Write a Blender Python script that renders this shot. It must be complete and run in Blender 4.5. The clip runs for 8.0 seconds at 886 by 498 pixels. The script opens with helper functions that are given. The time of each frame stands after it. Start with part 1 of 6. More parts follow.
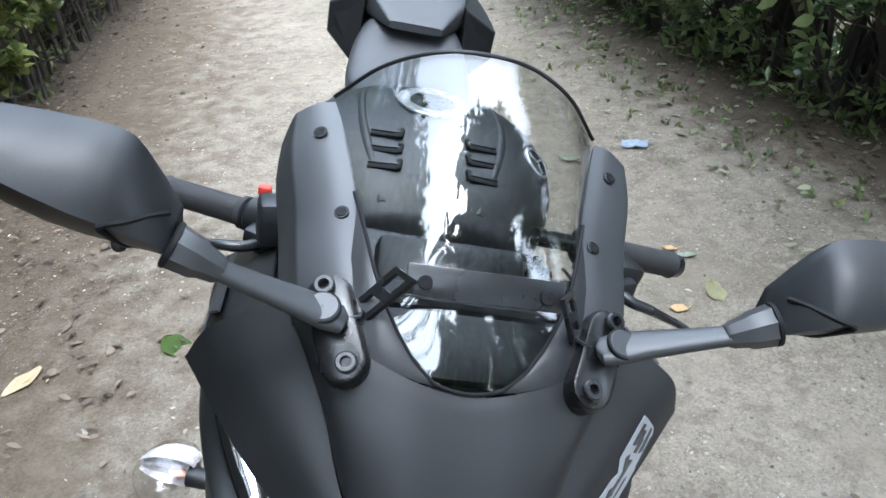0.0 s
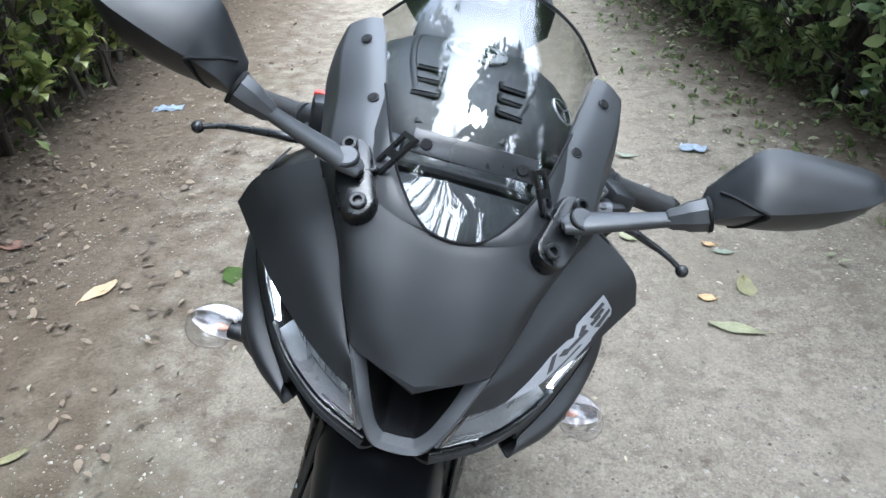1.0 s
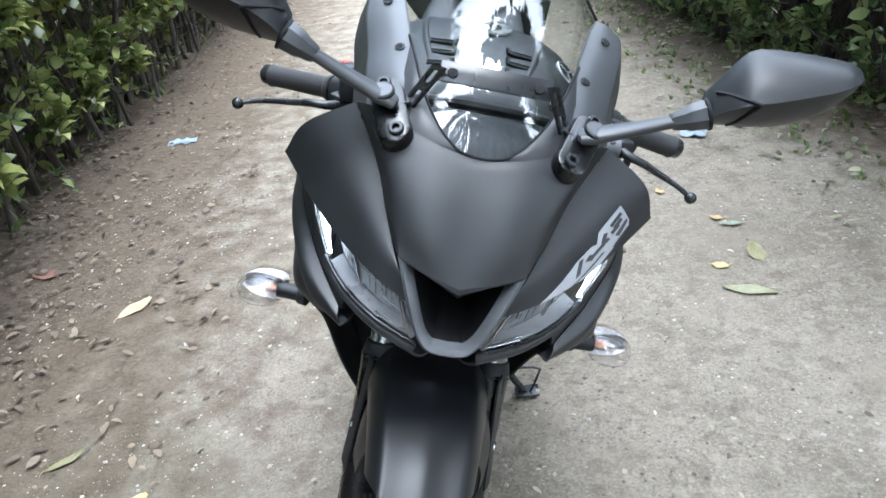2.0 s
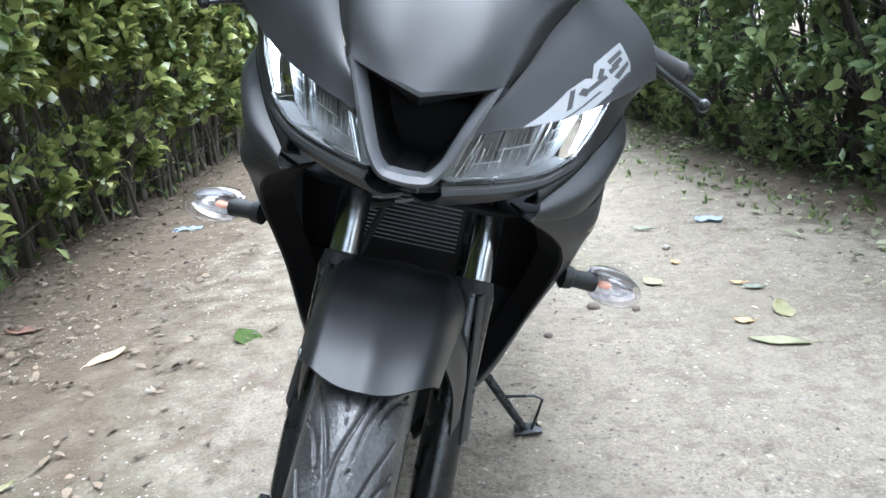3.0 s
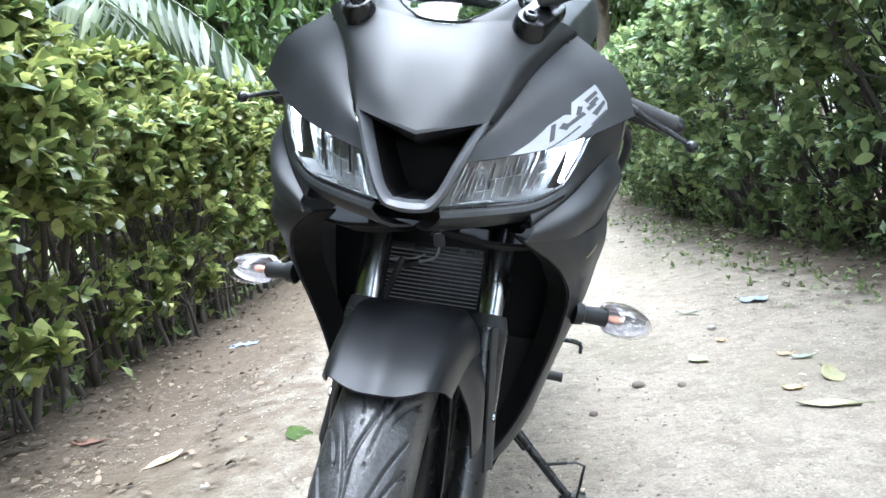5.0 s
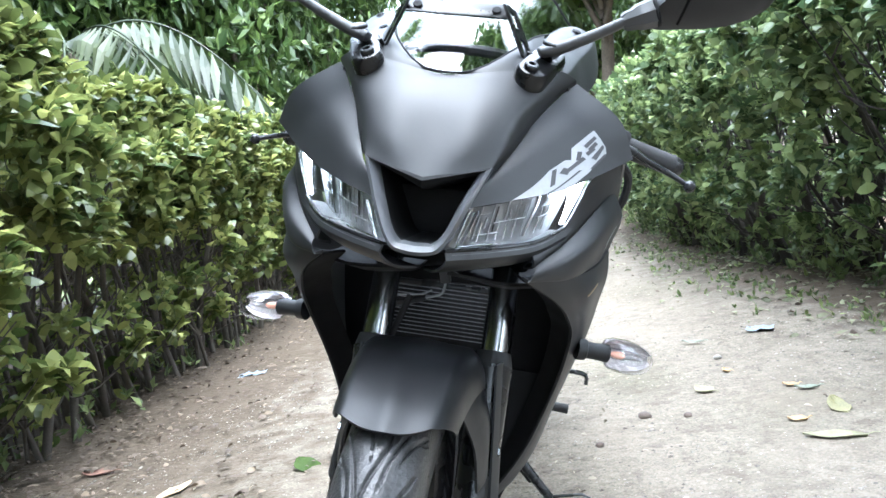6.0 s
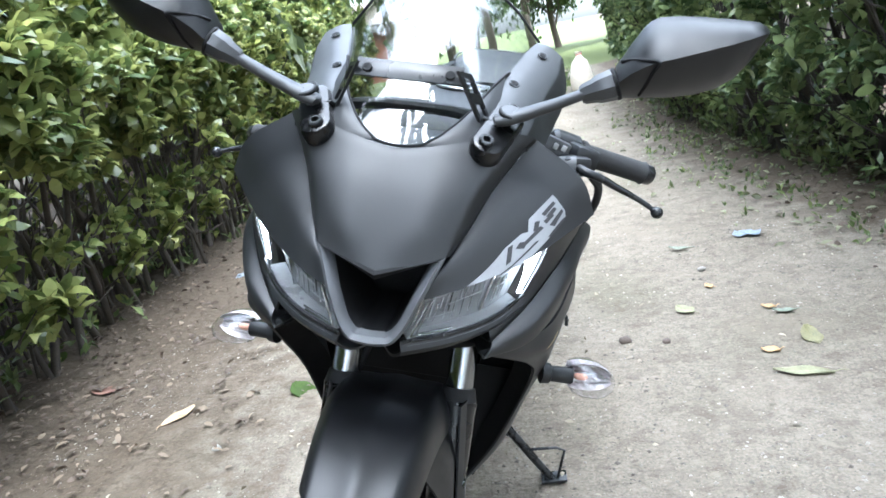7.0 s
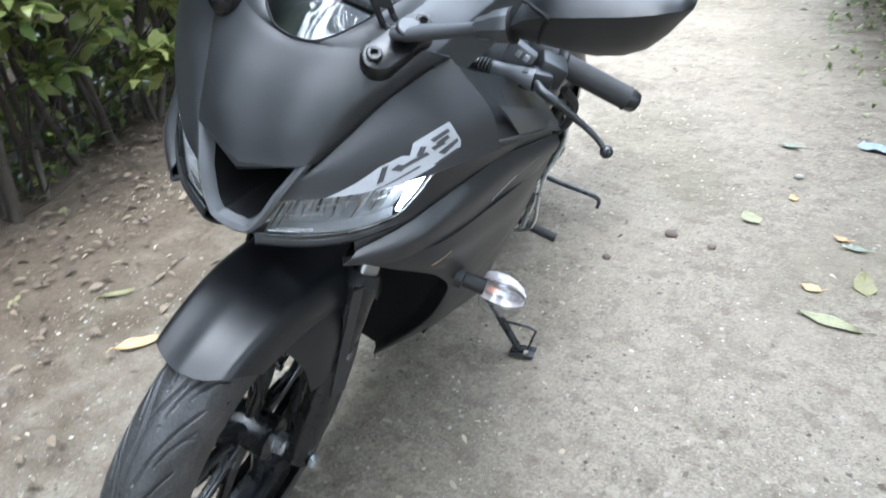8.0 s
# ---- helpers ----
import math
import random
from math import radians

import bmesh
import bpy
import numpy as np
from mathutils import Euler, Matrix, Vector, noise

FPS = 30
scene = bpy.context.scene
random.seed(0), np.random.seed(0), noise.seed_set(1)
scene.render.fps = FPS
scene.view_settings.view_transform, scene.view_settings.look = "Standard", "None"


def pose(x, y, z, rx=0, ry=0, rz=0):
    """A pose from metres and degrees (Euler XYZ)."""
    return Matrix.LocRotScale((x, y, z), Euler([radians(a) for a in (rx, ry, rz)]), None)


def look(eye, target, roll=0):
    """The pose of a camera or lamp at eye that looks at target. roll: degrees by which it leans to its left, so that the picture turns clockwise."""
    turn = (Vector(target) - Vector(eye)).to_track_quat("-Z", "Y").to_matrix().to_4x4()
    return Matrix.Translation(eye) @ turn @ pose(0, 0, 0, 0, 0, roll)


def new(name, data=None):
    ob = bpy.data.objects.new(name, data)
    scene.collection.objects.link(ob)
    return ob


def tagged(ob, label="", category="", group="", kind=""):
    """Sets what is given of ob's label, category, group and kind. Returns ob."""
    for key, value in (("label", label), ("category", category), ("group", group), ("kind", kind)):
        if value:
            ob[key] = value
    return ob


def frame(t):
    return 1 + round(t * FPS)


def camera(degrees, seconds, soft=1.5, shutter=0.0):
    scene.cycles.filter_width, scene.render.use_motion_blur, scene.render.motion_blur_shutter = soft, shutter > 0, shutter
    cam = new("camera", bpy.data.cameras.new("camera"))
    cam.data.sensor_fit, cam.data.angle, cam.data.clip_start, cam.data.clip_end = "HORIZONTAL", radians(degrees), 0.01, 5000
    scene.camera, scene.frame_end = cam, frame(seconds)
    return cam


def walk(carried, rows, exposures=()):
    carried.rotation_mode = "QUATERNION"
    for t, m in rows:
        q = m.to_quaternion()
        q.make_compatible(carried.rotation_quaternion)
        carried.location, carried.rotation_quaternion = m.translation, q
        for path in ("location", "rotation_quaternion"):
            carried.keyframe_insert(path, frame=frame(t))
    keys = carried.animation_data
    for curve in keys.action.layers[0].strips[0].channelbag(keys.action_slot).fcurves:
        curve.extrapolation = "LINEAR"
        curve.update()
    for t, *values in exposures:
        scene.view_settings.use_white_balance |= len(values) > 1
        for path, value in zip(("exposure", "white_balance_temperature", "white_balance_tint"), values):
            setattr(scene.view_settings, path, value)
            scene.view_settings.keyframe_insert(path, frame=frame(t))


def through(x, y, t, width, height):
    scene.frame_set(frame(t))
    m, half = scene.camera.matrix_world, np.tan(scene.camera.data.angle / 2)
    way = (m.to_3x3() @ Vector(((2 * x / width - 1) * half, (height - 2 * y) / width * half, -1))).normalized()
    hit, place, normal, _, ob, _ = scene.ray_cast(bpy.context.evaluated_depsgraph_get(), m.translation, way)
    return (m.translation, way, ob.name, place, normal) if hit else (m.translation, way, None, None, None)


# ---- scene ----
cam = camera(61.7, 8.0, 1.5, 0.15)
PATH = [
    (0, (0.038, -0.349, 1.285), (-0.009, 1.357, 0.241), -6.1),
    (0.5, (0.079, -0.445, 1.286), (-0.098, 1.28, 0.29), -7.3),
    (1, (0.105, -0.535, 1.248), (-0.118, 1.172, 0.231), -2.4),
    (1.5, (0.104, -0.585, 1.247), (-0.134, 1.171, 0.32), -6.7),
    (2, (0.086, -0.672, 1.189), (-0.162, 1.074, 0.246), -7.3),
    (2.2, (0.082, -0.68, 1.135), (-0.162, 1.082, 0.221), -5.8),
    (3.5, (0.116, -0.643, 0.694), (-0.213, 1.289, 0.297), -7.1),
    (4, (0.129, -0.656, 0.68), (-0.346, 1.243, 0.267), -8.4),
    (4.5, (0.148, -0.693, 0.695), (-0.37, 1.198, 0.3), -9.3),
    (5, (0.154, -0.746, 0.729), (-0.228, 1.207, 0.527), -9.7),
    (6.5, (0.188, -0.776, 0.771), (-0.213, 1.179, 0.647), -10.2),
    (7, (0.251, -0.717, 0.987), (-0.201, 1.161, 0.467), -11.5),
    (7.5, (0.394, -0.637, 1.114), (-0.137, 1.156, 0.407), -7.7),
    (8, (0.535, -0.557, 1.072), (-0.276, 0.988, 0.095), -2.5),
]
KELVIN, TINT = 5560, 6
walk(cam, [(t, look(eye, target, roll)) for t, eye, target, roll in PATH],
     [(t, stops, KELVIN, TINT) for t, stops in ((0.0, 3.02), (2.0, 3.30), (3.5, 3.76), (5.0, 3.9), (6.5, 3.74), (7.5, 3.42), (8.0, 3.48))])
SKY, SUN = 0.15, 1.0

# ---- light ----
world = bpy.data.worlds.new("overcast_sky")
scene.world = world
world.use_nodes = True
wn, wl = world.node_tree.nodes, world.node_tree.links
wn.clear()
sky = wn.new("ShaderNodeTexSky")
sky.sky_type, sky.sun_disc = "NISHITA", False
sky.sun_elevation, sky.sun_rotation = radians(69), radians(137)
sky.air_density, sky.dust_density, sky.ozone_density = 1.0, 3.5, 2.0
sat = wn.new("ShaderNodeHueSaturation")
sat.inputs["Saturation"].default_value = 0.40
bg = wn.new("ShaderNodeBackground")
bg.inputs["Strength"].default_value = SKY
wo = wn.new("ShaderNodeOutputWorld")
wl.new(sky.outputs[0], sat.inputs["Color"])
wl.new(sat.outputs[0], bg.inputs["Color"])
wl.new(bg.outputs[0], wo.inputs["Surface"])

sun_data = bpy.data.lights.new("sun", "SUN")
sun_data.energy, sun_data.angle, sun_data.color = SUN, radians(130), (1.0, 0.985, 0.96)
sun = new("sun", sun_data)
sun.matrix_world = look((2.6, -1.8, 10.5), (0, 1, 0))


# ---- materials ----
def material(name, color, rough=0.5, metal=0.0, var=0.25, scale=30.0, fine=300.0, bump=0.0, spread=0.0, **more):
    """Principled surface with two scales of variation in colour and roughness, fine relief, and a spread between alike pieces."""
    m = bpy.data.materials.new(name)
    m.use_nodes = True
    n, l = m.node_tree.nodes, m.node_tree.links
    p = n["Principled BSDF"]
    tc = n.new("ShaderNodeTexCoord")
    a, b = n.new("ShaderNodeTexNoise"), n.new("ShaderNodeTexNoise")
    a.inputs["Scale"].default_value, b.inputs["Scale"].default_value = scale, fine
    a.inputs["Detail"].default_value, b.inputs["Detail"].default_value = 4, 2
    for t in (a, b):
        l.new(tc.outputs["Object"], t.inputs["Vector"])
    mix = n.new("ShaderNodeMath")
    mix.operation = "ADD"
    l.new(a.outputs["Fac"], mix.inputs[0])
    l.new(b.outputs["Fac"], mix.inputs[1])
    last = mix
    if spread:
        info, add = n.new("ShaderNodeObjectInfo"), n.new("ShaderNodeMath")
        add.operation, add.inputs[1].default_value = "MULTIPLY_ADD", spread
        l.new(info.outputs["Random"], add.inputs[0])
        l.new(mix.outputs[0], add.inputs[2])
        last = add
    ramp = n.new("ShaderNodeMapRange")
    ramp.inputs["From Min"].default_value, ramp.inputs["From Max"].default_value = 0.6, 1.4 + spread
    ramp.inputs["To Min"].default_value, ramp.inputs["To Max"].default_value = 1 - var, 1 + var
    l.new(last.outputs[0], ramp.inputs["Value"])
    tint = n.new("ShaderNodeMix")
    tint.data_type, tint.blend_type = "RGBA", "MULTIPLY"
    tint.inputs["Factor"].default_value = 1.0
    tint.inputs["A"].default_value = (*color, 1)
    l.new(ramp.outputs[0], tint.inputs["B"])
    l.new(tint.outputs["Result"], p.inputs["Base Color"])
    rr = n.new("ShaderNodeMapRange")
    rr.inputs["From Min"].default_value, rr.inputs["From Max"].default_value = 0.3, 0.7
    rr.inputs["To Min"].default_value, rr.inputs["To Max"].default_value = max(0.0, rough - 0.06), min(1.0, rough + 0.06)
    l.new(a.outputs["Fac"], rr.inputs["Value"])
    l.new(rr.outputs[0], p.inputs["Roughness"])
    p.inputs["Metallic"].default_value = metal
    for key, value in more.items():
        p.inputs[key.replace("_", " ")].default_value = value
    if bump:
        bu = n.new("ShaderNodeBump")
        bu.inputs["Strength"].default_value, bu.inputs["Distance"].default_value = bump, 0.002
        l.new(b.outputs["Fac"], bu.inputs["Height"])
        l.new(bu.outputs[0], p.inputs["Normal"])
    return m


def leaf_material(name, low, high, rough=0.38, through=0.35):
    """Leaves whose colour runs from low to high from leaf to leaf, and lets some light through."""
    m = bpy.data.materials.new(name)
    m.use_nodes = True
    n, l = m.node_tree.nodes, m.node_tree.links
    p, out = n["Principled BSDF"], n["Material Output"]
    geo, noi, tc = n.new("ShaderNodeNewGeometry"), n.new("ShaderNodeTexNoise"), n.new("ShaderNodeTexCoord")
    noi.inputs["Scale"].default_value = 3.0
    l.new(tc.outputs["Object"], noi.inputs["Vector"])
    add, half = n.new("ShaderNodeMath"), n.new("ShaderNodeMath")
    half.operation, half.inputs[1].default_value, half.inputs[2].default_value = "MULTIPLY_ADD", 1.2, -0.6
    l.new(noi.outputs["Fac"], half.inputs[0])
    l.new(geo.outputs["Random Per Island"], add.inputs[0])
    l.new(half.outputs[0], add.inputs[1])
    ramp = n.new("ShaderNodeValToRGB")
    ramp.color_ramp.elements[0].color = (*low, 1)
    ramp.color_ramp.elements[1].color = (*high, 1)
    mid = ramp.color_ramp.elements.new(0.6)
    mid.color = (*[0.6 * a + 0.4 * b for a, b in zip(low, high)], 1)
    l.new(add.outputs[0], ramp.inputs["Fac"])
    l.new(ramp.outputs[0], p.inputs["Base Color"])
    p.inputs["Roughness"].default_value = rough
    tr, mx = n.new("ShaderNodeBsdfTranslucent"), n.new("ShaderNodeMixShader")
    mx.inputs[0].default_value = through
    l.new(ramp.outputs[0], tr.inputs["Color"])
    l.new(p.outputs[0], mx.inputs[1])
    l.new(tr.outputs[0], mx.inputs[2])
    l.new(mx.outputs[0], out.inputs["Surface"])
    return m


def ground_material():
    """Trodden sandy soil with gravel, darker humus along the hedges."""
    m = bpy.data.materials.new("sandy_path")
    m.use_nodes = True
    n, l = m.node_tree.nodes, m.node_tree.links
    p = n["Principled BSDF"]
    tc = n.new("ShaderNodeTexCoord")

    def tex(kind, scale, detail=4.0):
        t = n.new(kind)
        t.inputs["Scale"].default_value = scale
        if "Detail" in t.inputs:
            t.inputs["Detail"].default_value = detail
        l.new(tc.outputs["Object"], t.inputs["Vector"])
        return t

    def blend(fac, a, b, mode="MIX"):
        x = n.new("ShaderNodeMix")
        x.data_type, x.blend_type = "RGBA", mode
        for v, s in ((fac, "Factor"), (a, "A"), (b, "B")):
            if isinstance(v, (tuple, float)):
                x.inputs[s].default_value = v
            else:
                l.new(v, x.inputs[s])
        return x.outputs["Result"]

    def band(socket, lo, hi, a=0.0, b=1.0):
        r = n.new("ShaderNodeMapRange")
        r.interpolation_type = "SMOOTHSTEP"
        for k, v in (("From Min", lo), ("From Max", hi), ("To Min", a), ("To Max", b)):
            r.inputs[k].default_value = v
        l.new(socket, r.inputs["Value"])
        return r.outputs["Result"]

    big, mid, small = tex("ShaderNodeTexNoise", 1.1), tex("ShaderNodeTexNoise", 9.0, 6.0), tex("ShaderNodeTexNoise", 140.0, 3.0)
    grit, gravel = tex("ShaderNodeTexVoronoi", 160.0), tex("ShaderNodeTexVoronoi", 62.0)
    base = blend(band(big.outputs["Fac"], 0.35, 0.65), (0.120, 0.102, 0.079, 1), (0.163, 0.141, 0.112, 1))
    base = blend(band(mid.outputs["Fac"], 0.45, 0.75, 0.0, 0.45), base, (0.082, 0.067, 0.050, 1))
    base = blend(band(small.outputs["Fac"], 0.4, 0.7, 0.0, 0.42), base, (0.212, 0.190, 0.156, 1))
    bw, bw2 = n.new("ShaderNodeRGBToBW"), n.new("ShaderNodeRGBToBW")
    l.new(grit.outputs["Color"], bw.inputs[0])
    l.new(gravel.outputs["Color"], bw2.inputs[0])
    base = blend(0.30, base, bw.outputs[0], "SOFT_LIGHT")
    blot = tex("ShaderNodeTexNoise", 3.2, 5.0)
    base = blend(band(blot.outputs["Fac"], 0.48, 0.72, 0.0, 0.45), base, (0.093, 0.078, 0.058, 1))
    crumb = tex("ShaderNodeTexNoise", 42.0, 4.0)
    base = blend(band(crumb.outputs["Fac"], 0.52, 0.72, 0.0, 0.45), base, (0.200, 0.180, 0.146, 1))
    scuff = tex("ShaderNodeTexNoise", 14.0, 7.0)
    base = blend(band(scuff.outputs["Fac"], 0.51, 0.63, 0.0, 0.34), base, (0.084, 0.069, 0.050, 1))
    loose = tex("ShaderNodeTexNoise", 26.0, 6.0)
    base = blend(band(loose.outputs["Fac"], 0.56, 0.66, 0.0, 0.5), base, (0.245, 0.219, 0.176, 1))
    moss = tex("ShaderNodeTexNoise", 0.75, 5.0)
    base = blend(band(moss.outputs["Fac"], 0.50, 0.66, 0.0, 0.38), base, (0.091, 0.090, 0.055, 1))
    dust = tex("ShaderNodeTexNoise", 2.1, 6.0)
    base = blend(band(dust.outputs["Fac"], 0.50, 0.68, 0.0, 0.5), base, (0.179, 0.152, 0.118, 1))
    stones = band(gravel.outputs["Distance"], 0.16, 0.26, 1.0, 0.0)
    patch = n.new("ShaderNodeMath")
    patch.operation = "MULTIPLY"
    l.new(stones, patch.inputs[0])
    l.new(band(tex("ShaderNodeTexNoise", 5.0).outputs["Fac"], 0.45, 0.62, 0.1, 0.8), patch.inputs[1])
    base = blend(patch.outputs[0], base, blend(0.5, (0.212, 0.193, 0.161, 1), bw2.outputs[0], "SOFT_LIGHT"))
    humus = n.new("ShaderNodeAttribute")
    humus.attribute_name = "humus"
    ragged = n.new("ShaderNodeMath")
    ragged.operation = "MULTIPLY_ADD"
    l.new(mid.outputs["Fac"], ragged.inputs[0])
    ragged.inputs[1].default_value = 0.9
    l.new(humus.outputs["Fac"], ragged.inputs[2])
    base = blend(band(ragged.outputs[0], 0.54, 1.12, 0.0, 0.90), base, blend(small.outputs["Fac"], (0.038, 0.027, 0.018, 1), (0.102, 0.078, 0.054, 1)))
    lawn = n.new("ShaderNodeAttribute")
    lawn.attribute_name = "lawn"
    base = blend(lawn.outputs["Fac"], base, blend(small.outputs["Fac"], (0.065, 0.085, 0.028, 1), (0.145, 0.165, 0.064, 1)))
    l.new(base, p.inputs["Base Color"])
    p.inputs["Roughness"].default_value = 0.95
    p.inputs["Specular IOR Level"].default_value = 0.2
    b1, b2 = n.new("ShaderNodeBump"), n.new("ShaderNodeBump")
    b1.inputs["Strength"].default_value, b1.inputs["Distance"].default_value = 0.8, 0.02
    b2.inputs["Strength"].default_value, b2.inputs["Distance"].default_value = 0.7, 0.004
    l.new(mid.outputs["Fac"], b1.inputs["Height"])
    l.new(band(gravel.outputs["Distance"], 0.0, 0.4, 1.0, 0.0), b2.inputs["Height"])
    b4 = n.new("ShaderNodeBump")
    b4.inputs["Strength"].default_value, b4.inputs["Distance"].default_value = 0.9, 0.016
    l.new(scuff.outputs["Fac"], b4.inputs["Height"])
    l.new(b1.outputs[0], b4.inputs["Normal"])
    b3 = n.new("ShaderNodeBump")
    b3.inputs["Strength"].default_value, b3.inputs["Distance"].default_value = 0.9, 0.012
    l.new(crumb.outputs["Fac"], b3.inputs["Height"])
    l.new(b4.outputs[0], b3.inputs["Normal"])
    l.new(b3.outputs[0], b2.inputs["Normal"])
    l.new(b2.outputs[0], p.inputs["Normal"])
    return m


def glow(name, color, strength):
    m = bpy.data.materials.new(name)
    m.use_nodes = True
    p = m.node_tree.nodes["Principled BSDF"]
    p.inputs["Base Color"].default_value = (0.9, 0.9, 0.9, 1)
    p.inputs["Emission Color"].default_value = (*color, 1)
    p.inputs["Emission Strength"].default_value = strength
    return m


def glass(name, color, rough=0.0, face=0.055):
    """Clear sheet: lets light straight through its tint, and mirrors more the flatter it is seen."""
    m = bpy.data.materials.new(name)
    m.use_nodes = True
    n, l = m.node_tree.nodes, m.node_tree.links
    n.remove(n["Principled BSDF"])
    clear, gloss, mx = n.new("ShaderNodeBsdfTransparent"), n.new("ShaderNodeBsdfGlossy"), n.new("ShaderNodeMixShader")
    clear.inputs["Color"].default_value = (*color, 1)
    gloss.inputs["Roughness"].default_value = rough
    lw, pw, ma = n.new("ShaderNodeLayerWeight"), n.new("ShaderNodeMath"), n.new("ShaderNodeMath")
    lw.inputs["Blend"].default_value = 0.5
    pw.operation, pw.inputs[1].default_value = "POWER", 5.0
    ma.operation, ma.inputs[1].default_value, ma.inputs[2].default_value = "MULTIPLY_ADD", 1 - face, face
    l.new(lw.outputs["Facing"], pw.inputs[0])
    l.new(pw.outputs[0], ma.inputs[0])
    l.new(ma.outputs[0], mx.inputs[0])
    l.new(clear.outputs[0], mx.inputs[1])
    l.new(gloss.outputs[0], mx.inputs[2])
    l.new(mx.outputs[0], n["Material Output"].inputs["Surface"])
    return m


MATTE = material("matte_black_paint", (0.0100, 0.0110, 0.0130), 0.50, 0.0, 0.12, 8, 900, 0.0, Specular_IOR_Level=0.68)
GUARD = material("dusty_black_plastic", (0.0085, 0.0090, 0.0105), 0.40, 0.0, 0.3, 14, 700, 0.02, Specular_IOR_Level=0.40)
# Satin trim; its lighter base also holds the skylight on up-facing strips.
TRIM = material("satin_black_trim", (0.028, 0.0295, 0.033), 0.44, 0.0, 0.12, 12, 700, 0.02, Specular_IOR_Level=0.75)
GLOSS = material("gloss_black_casting", (0.005, 0.0052, 0.006), 0.28, 0.0, 0.2, 30, 500, 0.02)
PLASTIC = material("black_plastic", (0.0090, 0.0097, 0.0115), 0.44, 0.0, 0.2, 30, 900, 0.03, Specular_IOR_Level=0.5)
DEEP = material("dark_cavity_plastic", (0.0065, 0.0066, 0.0075), 0.70, 0.0, 0.2, 20, 400, Specular_IOR_Level=0.25)
SLAT = material("dusty_radiator_slat", (0.30, 0.30, 0.31), 0.5, 0.2, 0.2, 30, 500)
GREYP = material("grey_trim_plastic", (0.095, 0.098, 0.105), 0.42, 0.0, 0.1, 20, 600, 0.04)
WHEEL = material("gloss_black_wheel", (0.0070, 0.0072, 0.0080), 0.26, 0.0, 0.2, 30, 500, 0.03, Specular_IOR_Level=0.6)
SATIN = material("satin_black_metal", (0.020, 0.021, 0.023), 0.27, 0.2, 0.15, 25, 500, 0.03)
FRAME = material("satin_grey_frame", (0.082, 0.085, 0.092), 0.42, 0.0, 0.12, 12, 700, 0.02, Specular_IOR_Level=0.7)
DARKCHROME = material("fork_chrome", (0.30, 0.31, 0.32), 0.18, 1.0, 0.1, 40, 600)
CHROME = material("polished_steel", (0.62, 0.63, 0.65), 0.16, 1.0, 0.08, 40, 600)
REFLECT = material("headlight_reflector", (0.74, 0.75, 0.77), 0.20, 1.0, 0.1, 60, 300)
BEZEL = material("smoked_bezel", (0.44, 0.45, 0.465), 0.30, 0.20, 0.2, 30, 300)
RUBBER = material("dusty_tyre_rubber", (0.036, 0.036, 0.037), 0.33, 0.0, 0.85, 30, 260, 0.5)
GRIP = material("rubber_grip", (0.018, 0.018, 0.019), 0.7, 0.0, 0.2, 60, 900, 0.3)
VINYL = material("black_seat_vinyl", (0.045, 0.047, 0.052), 0.52, 0.0, 0.15, 40, 500, 0.04)
STICKER = material("grey_decal", (0.36, 0.37, 0.39), 0.45, 0.0, 0.06, 30, 200)
DECAL = material("dark_decal_ink", (0.05, 0.05, 0.055), 0.45, 0.0, 0.1, 30, 200)
SILVER = material("silver_paint", (0.55, 0.56, 0.58), 0.3, 0.8, 0.1, 40, 300)
SEAM = material("bronze_seam", (0.32, 0.26, 0.17), 0.4, 0.5, 0.1, 40, 300)
RED = material("red_plastic", (0.60, 0.045, 0.03), 0.4, 0.0, 0.1, 40, 300)
ORANGE = material("orange_bulb", (0.85, 0.46, 0.34), 0.4, 0.0, 0.1, 40, 300)
SCREEN = glass("smoke_tinted_screen", (0.84, 0.85, 0.85), 0.0, 0.075)
CLEAR = glass("clear_lens", (0.96, 0.96, 0.96), 0.03, 0.04)
LENS = glass("indicator_lens", (0.93, 0.93, 0.94), 0.05, 0.09)
DRL = glow("daytime_running_light", (0.93, 0.97, 1.0), 2.8)
WHITEREF = material("indicator_reflector", (0.66, 0.62, 0.62), 0.24, 0.1, 0.3, 120, 500)
BARK = material("shrub_bark", (0.062, 0.052, 0.041), 0.9, 0.0, 0.5, 18, 160, 0.7, 0.3)
# Darker copy of BARK: the right hedge's shade is put into its colour.
DARK_BARK = material("dark_damp_bark", (0.040, 0.035, 0.030), 0.9, 0.0, 0.5, 18, 160, 0.7, 0.3)
TRUNK = material("tree_bark", (0.13, 0.105, 0.08), 0.9, 0.0, 0.5, 6, 60, 0.8, 0.2)
HEDGE = leaf_material("hedge_leaves", (0.064, 0.098, 0.029), (0.40, 0.43, 0.14), 0.27, 0.42)
HEDGE_DARK = leaf_material("shaded_hedge_leaves", (0.066, 0.110, 0.050), (0.42, 0.51, 0.22), 0.26, 0.44)
TREE = leaf_material("tree_leaves", (0.030, 0.060, 0.016), (0.13, 0.19, 0.05))
PALM = leaf_material("palm_leaves", (0.026, 0.044, 0.018), (0.115, 0.145, 0.068), 0.45)
LITTER = leaf_material("fallen_leaves", (0.060, 0.042, 0.031), (0.19, 0.145, 0.10), 0.7, 0.1)
WEEDS = leaf_material("low_weeds", (0.055, 0.090, 0.028), (0.24, 0.29, 0.11))
CLIPPINGS = leaf_material("withered_clippings", (0.085, 0.090, 0.045), (0.32, 0.33, 0.20), 0.6, 0.2)
